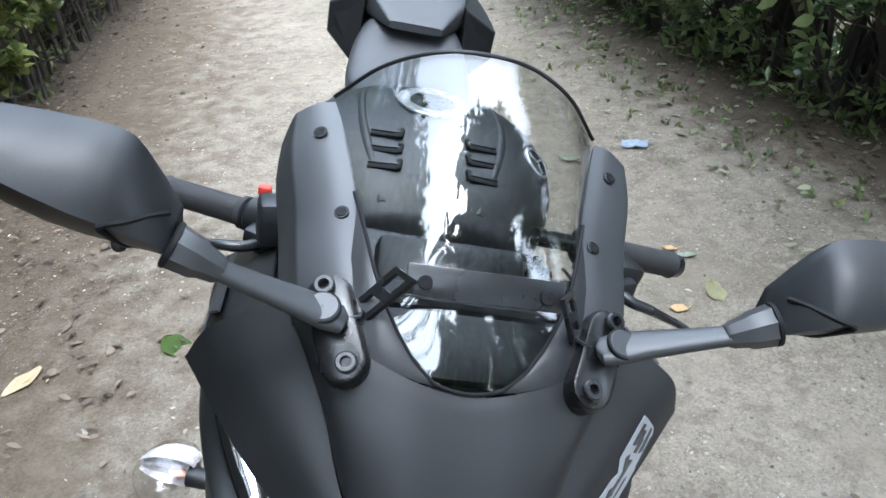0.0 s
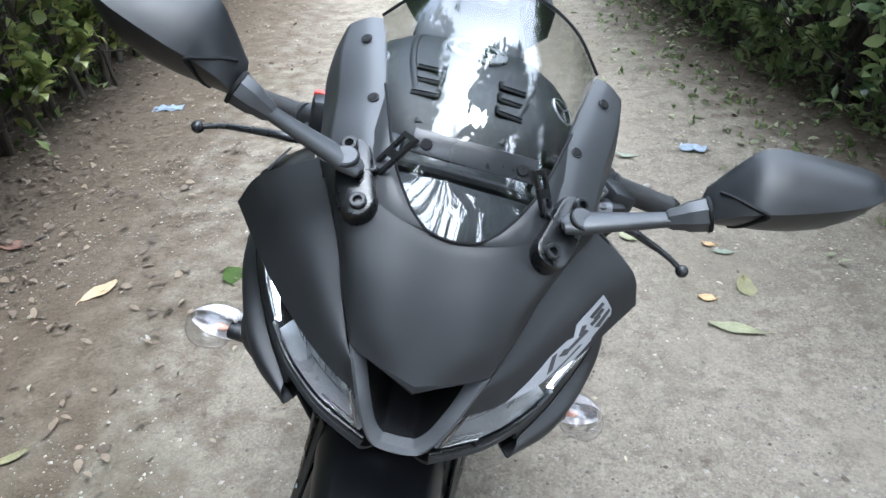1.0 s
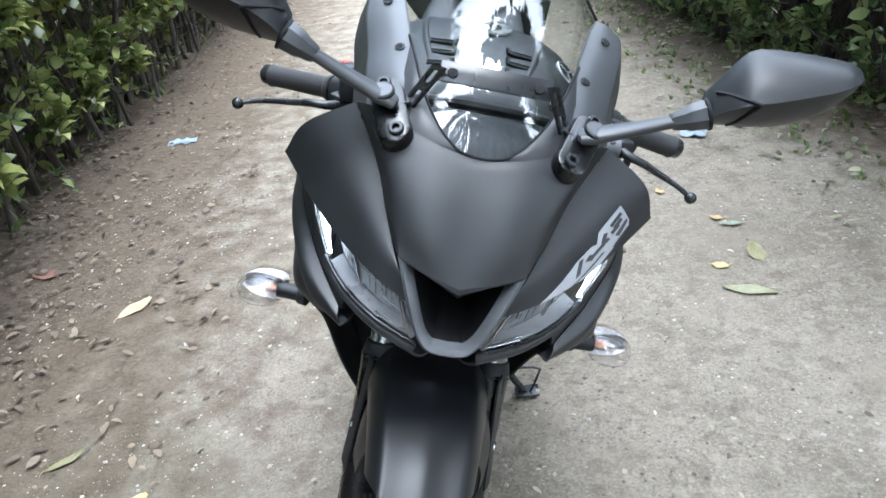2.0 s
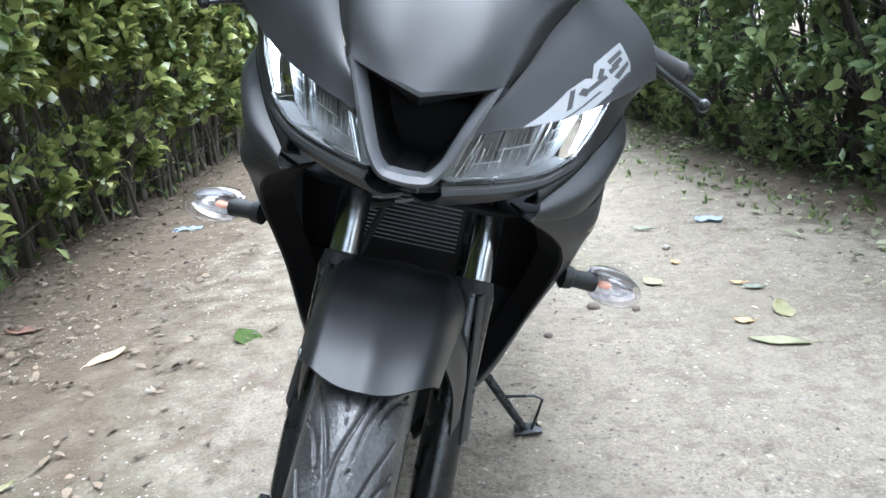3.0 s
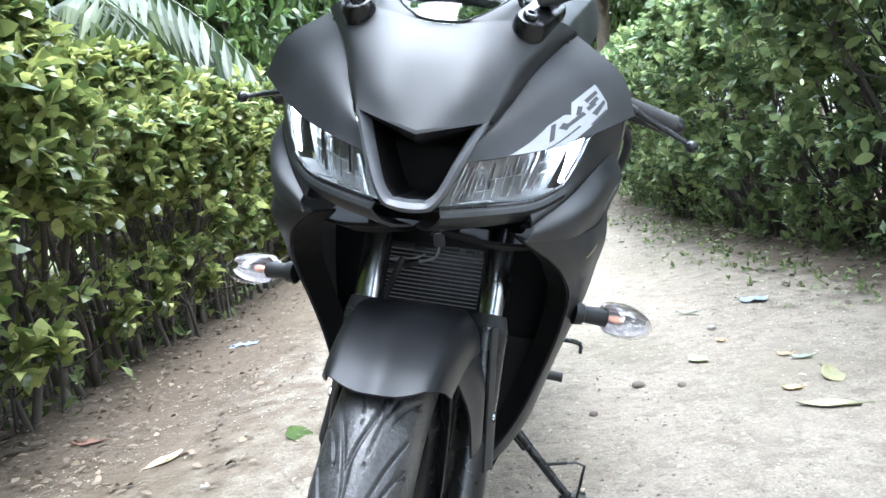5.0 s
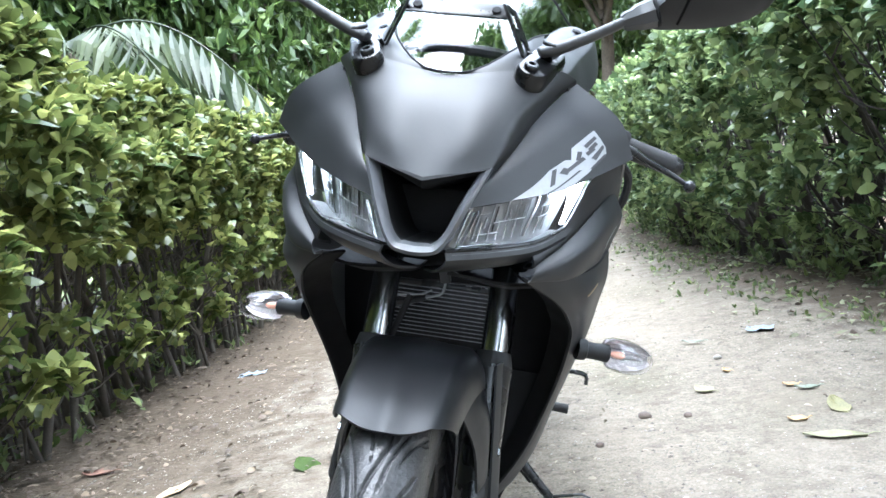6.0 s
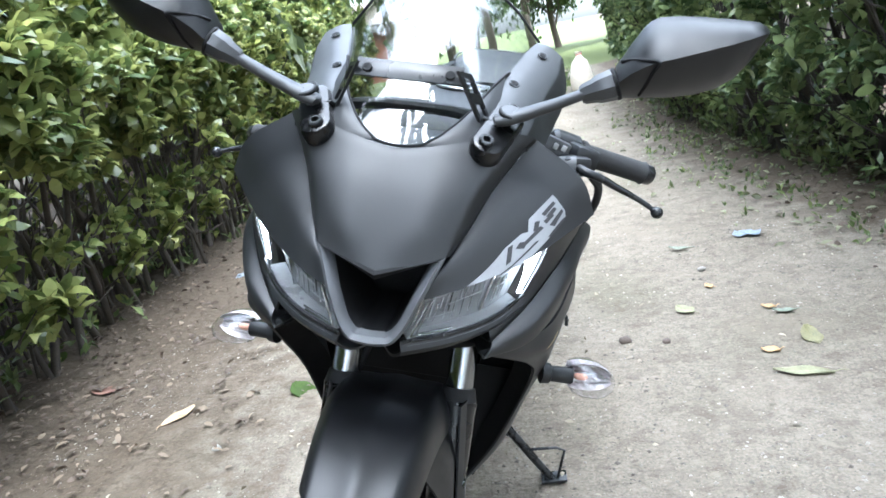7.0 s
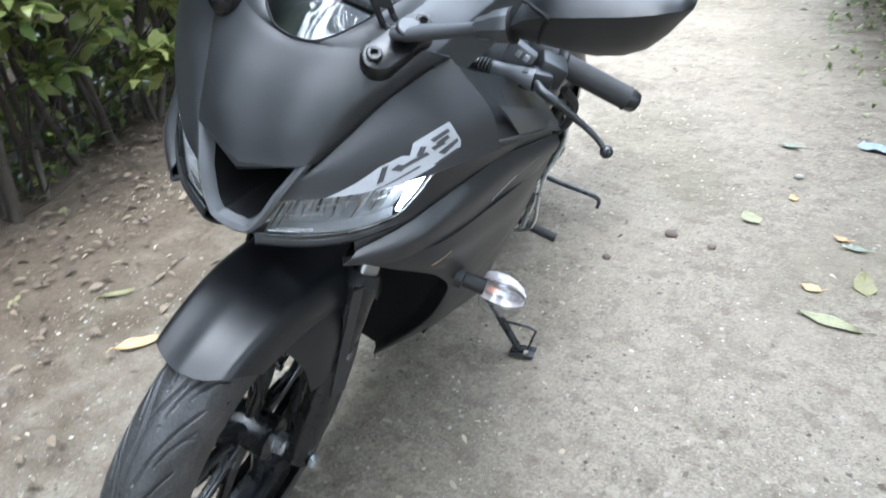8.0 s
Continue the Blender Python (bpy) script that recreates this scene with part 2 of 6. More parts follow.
YELLOW_LEAF = material("yellow_leaf", (0.36, 0.265, 0.16), 0.6, 0, 0.2, 30, 200)
PALE_LEAF = material("pale_leaf", (0.225, 0.225, 0.135), 0.8, 0, 0.25, 30, 200)
CREAM_LEAF = material("cream_leaf", (0.42, 0.285, 0.14), 0.65, 0, 0.2, 30, 200)
YELLOW_GREEN = material("yellow_green_leaf", (0.165, 0.155, 0.072), 0.6, 0, 0.25, 30, 200)
SAGE_LEAF = material("withered_grey_green_leaf", (0.19, 0.22, 0.17), 0.7, 0, 0.25, 30, 200)
GREEN_LEAF = material("green_leaf", (0.032, 0.058, 0.006), 0.65, 0, 0.2, 30, 200, Specular_IOR_Level=0.2)
BROWN_LEAF = material("brown_leaf", (0.16, 0.085, 0.06), 0.7, 0, 0.3, 30, 200)
BLUE_FILM = material("blue_plastic_film", (0.19, 0.235, 0.29), 0.4, 0, 0.3, 40, 200)
STONE = material("path_gravel", (0.25, 0.24, 0.215), 0.9, 0, 0.35, 40, 200, 0.4)
DARKSTONE = material("dark_stone", (0.10, 0.08, 0.065), 0.9, 0, 0.3, 40, 200, 0.4)
SACK = material("pale_woven_sack", (0.50, 0.45, 0.37), 0.85, 0, 0.15, 20, 400, 0.4)
WALL = material("pale_pink_plaster", (0.62, 0.50, 0.44), 0.9, 0, 0.12, 2, 60, 0.2)
ROOF = material("brown_roof_sheet", (0.13, 0.10, 0.075), 0.8, 0, 0.3, 3, 40, 0.3)
GROUND = ground_material()


# ---- mesh helpers ----
def finish(name, verts, faces, mat, parent=None, label="", smooth=True, sharp=38.0):
    bm = bmesh.new()
    vs = [bm.verts.new(v) for v in verts]
    for f in faces:
        try:
            bm.faces.new([vs[i] for i in f])
        except ValueError:
            pass
    return part(name, bm, mat, parent, label, smooth, sharp)


def part(name, bm, mat, parent=None, label="", smooth=True, sharp=38.0):
    """Links a bmesh as one mesh object, a part of parent."""
    bmesh.ops.remove_doubles(bm, verts=bm.verts, dist=1e-6)
    bmesh.ops.recalc_face_normals(bm, faces=bm.faces)
    for f in bm.faces:
        f.smooth = smooth
    if smooth:
        for e in bm.edges:
            e.smooth = len(e.link_faces) == 2 and e.calc_face_angle(0.0) < radians(sharp)
    me = bpy.data.meshes.new(name)
    bm.to_mesh(me)
    bm.free()
    me.materials.append(mat)
    ob = new(name, me)
    if parent:
        ob.parent = parent
    if label:
        tagged(ob, label)
    return ob


def soup(name, verts, faces, mat, smooth=False):
    """A large mesh from arrays, unlinked."""
    me = bpy.data.meshes.new(name)
    me.from_pydata([tuple(v) for v in verts], [], [tuple(f) for f in faces])
    me.materials.append(mat)
    me.polygons.foreach_set("use_smooth", [smooth] * len(me.polygons))
    return me


def spline(points, n):
    """n points on a smooth curve through the given ones."""
    p = [Vector(q) for q in points]
    if len(p) == 2:
        return [p[0].lerp(p[1], i / (n - 1)) for i in range(n)]
    p = [2 * p[0] - p[1], *p, 2 * p[-1] - p[-2]]
    out = []
    for i in range(n):
        s = i / (n - 1) * (len(p) - 3)
        k = min(int(s), len(p) - 4)
        t = s - k
        a, b, c, d = p[k:k + 4]
        out.append(0.5 * (2 * b + (c - a) * t + (2 * a - 5 * b + 4 * c - d) * t * t + (3 * b - a - 3 * c + d) * t ** 3))
    return out


def net(rows, nu, nv):
    """A smooth grid of nv rows of nu points through a small control net."""
    wide = [spline(r, nu) for r in rows]
    cols = [spline([w[i] for w in wide], nv) for i in range(nu)]
    return [[cols[i][j] for i in range(nu)] for j in range(nv)]


def grid_normals(g):
    nv, nu = len(g), len(g[0])
    out = []
    for j in range(nv):
        row = []
        for i in range(nu):
            du = g[j][min(i + 1, nu - 1)] - g[j][max(i - 1, 0)]
            dv = g[min(j + 1, nv - 1)][i] - g[max(j - 1, 0)][i]
            k = du.cross(dv)
            row.append(k.normalized() if k.length > 1e-12 else Vector((0, 0, 1)))
        out.append(row)
    return out


def shell(name, rows, nu, nv, mat, parent, label="", thick=0.003, side=1, out=(0, -1, 0.3), lift=0.0, cell=None):
    """A curved panel with thickness. side -1 mirrors it in the bike's middle plane."""
    g = rows if cell == "ready" else net(rows, nu, nv)
    nv, nu = len(g), len(g[0])
    nn = grid_normals(g)
    o = Vector(out)
    flip = -1 if sum((k.dot(o) for r in nn for k in r)) < 0 else 1
    vs, fs = [], []
    for d in (lift, lift - thick):
        for j in range(nv):
            for i in range(nu):
                v = g[j][i] + nn[j][i] * flip * d
                vs.append((v.x * side, v.y, v.z))
    b = nu * nv
    for j in range(nv - 1):
        for i in range(nu - 1):
            q = (j * nu + i, j * nu + i + 1, (j + 1) * nu + i + 1, (j + 1) * nu + i)
            fs += [q, tuple(k + b for k in reversed(q))]
    rim = [i for i in range(nu)] + [j * nu + nu - 1 for j in range(1, nv)] + [(nv - 1) * nu + i for i in range(nu - 2, -1, -1)] + [j * nu for j in range(nv - 2, 0, -1)]
    for a, c in zip(rim, rim[1:] + rim[:1]):
        fs.append((a, c, c + b, a + b))
    return finish(name, vs, fs, mat, parent, label)


def ring(c, a, b, n=20, ax=(1, 0, 0), ay=(0, 0, 1), power=2.0):
    """A closed superellipse round c in the plane of ax and ay."""
    c, ax, ay = Vector(c), Vector(ax), Vector(ay)
    out = []
    for i in range(n):
        t = 2 * math.pi * i / n
        x, y = math.cos(t), math.sin(t)
        out.append(c + ax * (a * math.copysign(abs(x) ** (2 / power), x)) + ay * (b * math.copysign(abs(y) ** (2 / power), y)))
    return out


def loft_data(rings):
    n = len(rings[0])
    vs = [p for r in rings for p in r]
    fs = [(k * n + i, k * n + (i + 1) % n, (k + 1) * n + (i + 1) % n, (k + 1) * n + i) for k in range(len(rings) - 1) for i in range(n)]
    fs += [tuple(range(n - 1, -1, -1)), tuple((len(rings) - 1) * n + i for i in range(n))]
    return vs, fs


def loft(name, rings, mat, parent=None, label="", side=1, sharp=38.0):
    vs, fs = loft_data(rings)
    return finish(name, [(v[0] * side, v[1], v[2]) for v in vs], fs, mat, parent, label, sharp=sharp)


def tube_rings(points, radii, n=None, seg=12):
    pts = spline(points, n) if n else [Vector(p) for p in points]
    if isinstance(radii, (int, float)):
        radii = [radii] * len(points)
    m = len(pts)
    rings = []
    up = Vector((0.31, 0.2, 0.93))
    for i, p in enumerate(pts):
        d = (pts[min(i + 1, m - 1)] - pts[max(i - 1, 0)]).normalized()
        a = d.cross(up)
        a = a.normalized() if a.length > 1e-5 else d.orthogonal().normalized()
        b = d.cross(a)
        s = i / (m - 1) * (len(radii) - 1)
        k = min(int(s), len(radii) - 2)
        r = radii[k] + (radii[k + 1] - radii[k]) * (s - k)
        rings.append([p + a * (r * math.cos(2 * math.pi * j / seg)) + b * (r * math.sin(2 * math.pi * j / seg)) for j in range(seg)])
    return rings


def tube(name, points, radii, mat, parent=None, label="", n=None, seg=12, side=1):
    return loft(name, tube_rings(points, radii, n, seg), mat, parent, label, side)


def box(name, size, m, mat, parent=None, label="", bevel=0.002, side=1):
    """A bevelled block of that size at the pose m."""
    bm = bmesh.new()
    bmesh.ops.create_cube(bm, size=1.0)
    for v in bm.verts:
        v.co = Vector((v.co.x * size[0], v.co.y * size[1], v.co.z * size[2]))
    if bevel:
        bmesh.ops.bevel(bm, geom=bm.edges[:], offset=min(bevel, 0.45 * min(size)), segments=2, affect="EDGES", profile=0.5)
    bmesh.ops.transform(bm, matrix=m, verts=bm.verts)
    if side < 0:
        for v in bm.verts:
            v.co.x *= -1
    return part(name, bm, mat, parent, label)


def revolve(name, profile, m, mat, parent=None, label="", n=48, shut=False, sharp=38.0):
    """Turns a profile of (radius, along) round the x axis, at the pose m."""
    k = len(profile)
    vs, fs = [], []
    for i in range(n):
        t = 2 * math.pi * i / n
        for r, x in profile:
            vs.append(m @ Vector((x, r * math.cos(t), r * math.sin(t))))
    for i in range(n):
        for j in range(k if shut else k - 1):
            a, b = i * k + j, i * k + (j + 1) % k
            c, d = ((i + 1) % n) * k + (j + 1) % k, ((i + 1) % n) * k + j
            fs.append((a, b, c, d))
    return finish(name, vs, fs, mat, parent, label, sharp=sharp)


def disc(name, c, normal, r, h, mat, parent, label="", n=24, side=1, hole=0.0):
    """A flat turned piece with a rounded edge."""
    q = Vector(normal).to_track_quat("X", "Z").to_matrix().to_4x4()
    m = Matrix.Translation(c) @ q
    if side < 0:
        m = Matrix.Diagonal((-1, 1, 1, 1)) @ m
    e = min(0.25 * h, 0.2 * r)
    prof = [(hole, 0), (r, 0), (r, h - e), (r - e, h), (hole, h)]
    if not hole:
        prof = [(0.0005, 0), (r, 0), (r, h - e), (r - e, h), (0.0005, h)]
    return revolve(name, prof, m, mat, parent, label, n, True)


# ---- the motorcycle ----
BIKE = pose(-0.2283, -0.0084, 0.0, 0, 16.53, 1.94)
bike = tagged(new("motorcycle"), "matte black sport motorcycle with full fairing, leaning on its side stand", "motorcycle")
bike.matrix_world = BIKE
AXLE = Vector((0, 0.079, 0.296))
REAR = Vector((0, 1.404, 0.300))


def wheel(name, c, width, tyre_r, rim_r, tread, label):
    """A cast wheel with five forked spokes and its tyre."""
    at = Matrix.Translation(c)
    w = 0.5 * width
    bm = bmesh.new()

    def add(vs, fs):
        b = [bm.verts.new(v) for v in vs]
        for f in fs:
            bm.faces.new([b[i] for i in f])

    prof = [(rim_r, -0.62 * w), (rim_r + 0.006, -0.70 * w), (rim_r + 0.006, -0.60 * w), (rim_r - 0.010, -0.45 * w), (rim_r - 0.016, 0), (rim_r - 0.010, 0.45 * w),
            (rim_r + 0.006, 0.60 * w), (rim_r + 0.006, 0.70 * w), (rim_r, 0.62 * w), (rim_r - 0.020, 0.46 * w), (rim_r - 0.026, 0), (rim_r - 0.020, -0.46 * w)]
    n, k = 64, len(prof)
    vs = [at @ Vector((x, r * math.cos(2 * math.pi * i / n), r * math.sin(2 * math.pi * i / n))) for i in range(n) for r, x in prof]
    add(vs, [(i * k + j, i * k + (j + 1) % k, ((i + 1) % n) * k + (j + 1) % k, ((i + 1) % n) * k + j) for i in range(n) for j in range(k)])
    rim = part(name, bm, WHEEL, bike, label)
    loft("hub", [ring(c + Vector((x, 0, 0)), r, r, 20, (0, 1, 0), (0, 0, 1)) for x, r in ((-0.05, 0.020), (-0.045, 0.034), (0.045, 0.034), (0.05, 0.020))], WHEEL, rim, "black hub")
    for i in range(5):
        for d in (-1, 1):
            t0, t1 = 2 * math.pi * i / 5 + 0.08 * d + 0.2, 2 * math.pi * i / 5 + 0.27 * d + 0.2
            pts = [(0.0, math.cos(t0) * 0.03, math.sin(t0) * 0.03), (0.006 * d, math.cos(t0) * 0.09, math.sin(t0) * 0.09), (0.004 * d, math.cos(t1) * (rim_r - 0.018), math.sin(t1) * (rim_r - 0.018))]
            tube("spoke", [c + Vector(q) for q in pts], [0.014, 0.009, 0.011], WHEEL, rim, "", 8, 10)
    # tyre: a round section with grooves cut into its tread
    nt, ns = (1400, 112) if tread else (96, 24)
    vs = []
    for i in range(nt):
        u = i / nt
        for j in range(ns + 1):
            v = -1 + 2 * j / ns
            a = abs(v)
            x = w * math.sin(min(1.0, a) * 1.75) * (1 if v > 0 else -1) * (1.0 if a < 0.9 else 1.0)
            sag = (tyre_r - rim_r) * (1 - math.cos(1.75 * a)) / (1 - math.cos(1.75)) * 0.98
            r = tyre_r - sag * (0.55 + 0.45 * a ** 1.5)
            if tread and a < 0.62:
                s = u * 22
                near = []
                # curved side grooves, long and short by turns
                for lead, end, reach, half, off in ((0.07, 0.55, 1.75, 0.0016, 0.0), (0.26, 0.60, 0.85, 0.0019, 0.45), (0.46, 0.62, 0.16, 0.0024, 0.85)):
                    if lead < a < end:
                        g = math.sqrt((a - lead + 0.01) / (end - lead))
                        f = (s - reach * g + off + (0.5 if v > 0 else 0.0)) % 1.0
                        steep = reach * 0.5 / (g * (end - lead)) * 0.0845 / 0.096
                        taper = min(1.0, (a - lead) / 0.06, (end - a) / 0.05)
                        near.append(min(f, 1 - f) * 0.0845 / math.sqrt(1 + steep * steep) / (half * max(0.15, taper)))
                wave = 2 * math.pi * 7 * u
                near.append(abs(v - 0.11 * math.sin(wave) - 0.02 * math.sin(3 * wave)) * 0.096 / 0.0021)
                q = min(near)
                if q < 1.5:
                    e = min(1.0, (1.5 - q) / 0.9)
                    r -= 0.0046 * e * e * (3 - 2 * e)
            t = 2 * math.pi * u
            vs.append(c + Vector((x, -r * math.cos(t), r * math.sin(t))))
    k = ns + 1
    fs = [(i * k + j, i * k + j + 1, ((i + 1) % nt) * k + j + 1, ((i + 1) % nt) * k + j) for i in range(nt) for j in range(ns)]
    me = soup("tyre", vs, fs, RUBBER, True)
    tyre = tagged(new("tyre", me), "dusty worn black rubber tyre with curved tread grooves")
    tyre.parent = rim
    return rim


front = wheel("front_wheel", AXLE, 0.096, 0.296, 0.216, True, "black cast front wheel with forked spokes")
rear = wheel("rear_wheel", REAR, 0.135, 0.300, 0.216, False, "black cast rear wheel")
revolve("brake_disc", [(0.085, -0.002), (0.141, -0.002), (0.141, 0.002), (0.085, 0.002)], Matrix.Translation(AXLE + Vector((-0.050, 0, 0))), CHROME, front, "drilled steel brake disc", 64, True)
for k in range(5):
    t = 2 * math.pi * k / 5 + 0.5
    disc("disc_bolt", AXLE + Vector((-0.0485, 0.094 * math.cos(t), 0.094 * math.sin(t))), (1, 0, 0), 0.0075, 0.006, CHROME, front, "bright disc bolt", 6)
for k in range(10):
    t = 2 * math.pi * k / 10
    tube("vent_slit", [AXLE + Vector((-0.0475, r * math.cos(t + q), r * math.sin(t + q))) for r, q in ((0.098, 0.0), (0.115, 0.05), (0.134, 0.13))], 0.0022, DEEP, front, "", 6, 5)
caliper = box("brake_caliper", (0.05, 0.05, 0.10), pose(-0.058, 0.215, 0.335, 25, 0, 0), SATIN, bike, "black brake caliper on the fork", 0.012)
for z in (0.300, 0.368):
    disc("caliper_bolt", (-0.036, 0.205, z), (1, 0, 0), 0.008, 0.008, CHROME, caliper, "steel caliper bolt", 6)
box("caliper_plate", (0.004, 0.022, 0.040), pose(-0.032, 0.215, 0.335, 25, 0, 0), SILVER, caliper, "pale plate on the caliper", 0.001)
tube("brake_hose", [(-0.062, 0.235, 0.375), (-0.072, 0.245, 0.45), (-0.070, 0.220, 0.54), (-0.040, 0.230, 0.64)], 0.0048, GRIP, caliper, "black brake hose", 20, 8)

# fork legs
FORK = Vector((0, 0.102, 0.275)).normalized()
FORK_SHIFT = {1: -0.010, -1: 0.024}


def shifted(ob, dx):
    """Moves a part's mesh sideways."""
    for v in ob.data.vertices:
        v.co.x += dx
    return ob


for s in (1, -1):
    foot = AXLE + Vector((0.098 * s + FORK_SHIFT[s], 0, -0.012))
    leg = tube("fork_leg", [foot, foot + FORK * 0.05, foot + FORK * 0.16, foot + FORK * 0.285, foot + FORK * 0.305], [0.023, 0.0255, 0.0258, 0.0262, 0.0275], GLOSS, bike, "gloss black fork slider with a polished inner tube")
    tube("inner_tube", [foot + FORK * 0.27, foot + FORK * 0.60], 0.0190, DARKCHROME, leg, "polished steel fork tube", seg=20)
    tube("dust_seal", [foot + FORK * 0.300, foot + FORK * 0.322], [0.0275, 0.0225], GRIP, leg, seg=20)
    disc("axle_nut", AXLE + Vector((0.122 * s + FORK_SHIFT[s], 0, 0)), (s, 0, 0), 0.012, 0.012, CHROME, leg, "bright steel axle end", 6)
    disc("axle_collar", AXLE + Vector((0.050 * s, 0, 0)), (s, 0, 0), 0.017, 0.02, SILVER, leg, "", 20)
    # guard plate outside the slider
    lo, hi = AXLE + Vector((0.124, 0.044, 0.115)), AXLE + Vector((0.110, 0.088, 0.285))
    rows = []
    for k in range(5):
        p = lo.lerp(hi, k / 4)
        wdt = 0.020 + 0.026 * (k / 4)
        rows.append([p + Vector((-0.004, -0.010 - 0.25 * wdt, 0)), p + Vector((0.003, 0, 0)), p + Vector((0.004, wdt * 0.6, 0)), p + Vector((-0.010, wdt + 0.012, 0))])
    g = shell("fork_guard", rows, 9, 12, MATTE, bike, "matte black guard beside the fork leg", 0.003, s, (1, 0, 0))
    shifted(g, FORK_SHIFT[s])
    disc("bolt", (0.1200 * s + FORK_SHIFT[s], 0.140, 0.470), (s, 0, 0), 0.007, 0.004, DARKCHROME, g, "steel hex bolt", 6)

# front mudguard
def mudguard():
    rows = []
    nv, nu = 26, 45
    for j in range(nv):
        row = []
        for i in range(nu):
            v = -1 + 2 * i / (nu - 1)
            a = abs(v)
            start = 57.5 + 3.5 * min(1.0, a / 0.7) ** 2 + 8 * max(0.0, a - 0.7) / 0.3
            t = radians(start + (140 - start) * j / (nv - 1))
            f = j / (nv - 1)
            drop = max(0.0, a - 0.66) / 0.34
            r = 0.310 - 0.005 * a * a - 0.046 * drop ** 1.3 + 0.0014 * math.exp(-(a / 0.16) ** 2) - 0.0010 * math.exp(-((a - 0.36) / 0.2) ** 2) + 0.004 * f
            x = (0.068 + 0.016 * min(1.0, 2.2 * f)) * math.copysign(a * 1.06 if a < 0.66 else 0.70 + 0.30 * math.sin(0.5 * math.pi * drop), v)
            row.append(Vector((x, AXLE.y - r * math.cos(t), AXLE.z + r * math.sin(t))))
        rows.append(row)
    f = shell("front_mudguard", rows, nu, nv, GUARD, bike, "matte black plastic front mudguard", 0.003, 1, (0, -0.5, 1), cell="ready")
    for s in (1, -1):
        rows = [[(0.076, 0.02, 0.555), (0.082, 0.09, 0.565), (0.090, 0.20, 0.56)],
                [(0.096, 0.055, 0.50), (0.106, 0.10, 0.515), (0.100, 0.20, 0.515)],
                [(0.104, 0.075, 0.44), (0.112, 0.11, 0.45), (0.104, 0.175, 0.47)]]
        shifted(shell("mudguard_wing", rows, 9, 9, GUARD, f, "", 0.003, s, (1, 0, 0)), FORK_SHIFT[s])


mudguard()

# the bars stand turned a little, and the wheel, forks and mudguard with them
HEAD = AXLE + FORK * 0.5 + Vector((0, 0.02, 0))
STEER = Matrix.Translation(HEAD) @ Matrix.Rotation(radians(0.6), 4, FORK) @ Matrix.Translation(-HEAD)
for ob in bike.children:
    if ob.name.split(".")[0] in ("front_wheel", "brake_caliper", "fork_leg", "fork_guard", "front_mudguard"):
        ob.matrix_basis = STEER

# ---- front cowl ----
V_TIP, V_OUT = Vector((0, 0, 0.809)), Vector((0.071, 0.021, 0.827))
H_TOP, H_LOW = Vector((0.053, 0.002, 0.782)), Vector((0.034, -0.005, 0.733))
FOLD = [V_OUT, (0.087, 0.048, 0.856), (0.103, 0.080, 0.889), (0.128, 0.118, 0.925), (0.146, 0.145, 0.945)]
PANEL = [[H_TOP, (0.092, 0.024, 0.793), (0.140, 0.067, 0.808), (0.180, 0.108, 0.828), (0.230, 0.168, 0.858)],
         [(0.063, 0.012, 0.805), (0.095, 0.041, 0.827), (0.129, 0.0785, 0.857), (0.167, 0.1195, 0.882), (0.207, 0.159, 0.903)],
         [Vector(p) + Vector((0.004, 0.011, -0.004)) for p in FOLD]]


def sym(half):
    """A full row from its half, given from the middle outwards."""
    h = [Vector(p) for p in half]
    return [Vector((-p.x, p.y, p.z)) for p in reversed(h[1:])] + h


cowl = shell("front_cowl", [
    sym([V_TIP, (0.036, 0.0075, 0.8165), (0.064, 0.0165, 0.8245), V_OUT, V_OUT + Vector((0.003, 0.012, -0.003))]),
    sym([(0, 0.019, 0.846), (0.042, 0.0195, 0.850), (0.074, 0.0335, 0.8555), (0.087, 0.048, 0.856), (0.091, 0.062, 0.852)]),
    sym([(0, 0.042, 0.885), (0.048, 0.044, 0.890), (0.088, 0.059, 0.892), (0.103, 0.080, 0.889), (0.107, 0.094, 0.885)]),
    sym([(0, 0.066, 0.917), (0.058, 0.073, 0.924), (0.110, 0.098, 0.930), (0.128, 0.118, 0.925), (0.131, 0.132, 0.921)]),
    sym([(0, 0.0765, 0.9275), (0.062, 0.086, 0.938), (0.120, 0.120, 0.950), (0.146, 0.145, 0.945), (0.149, 0.158, 0.940)])], 57, 25, MATTE, bike, "matte black front cowl panel", 0.003, 1, (0, -1, 0.5))
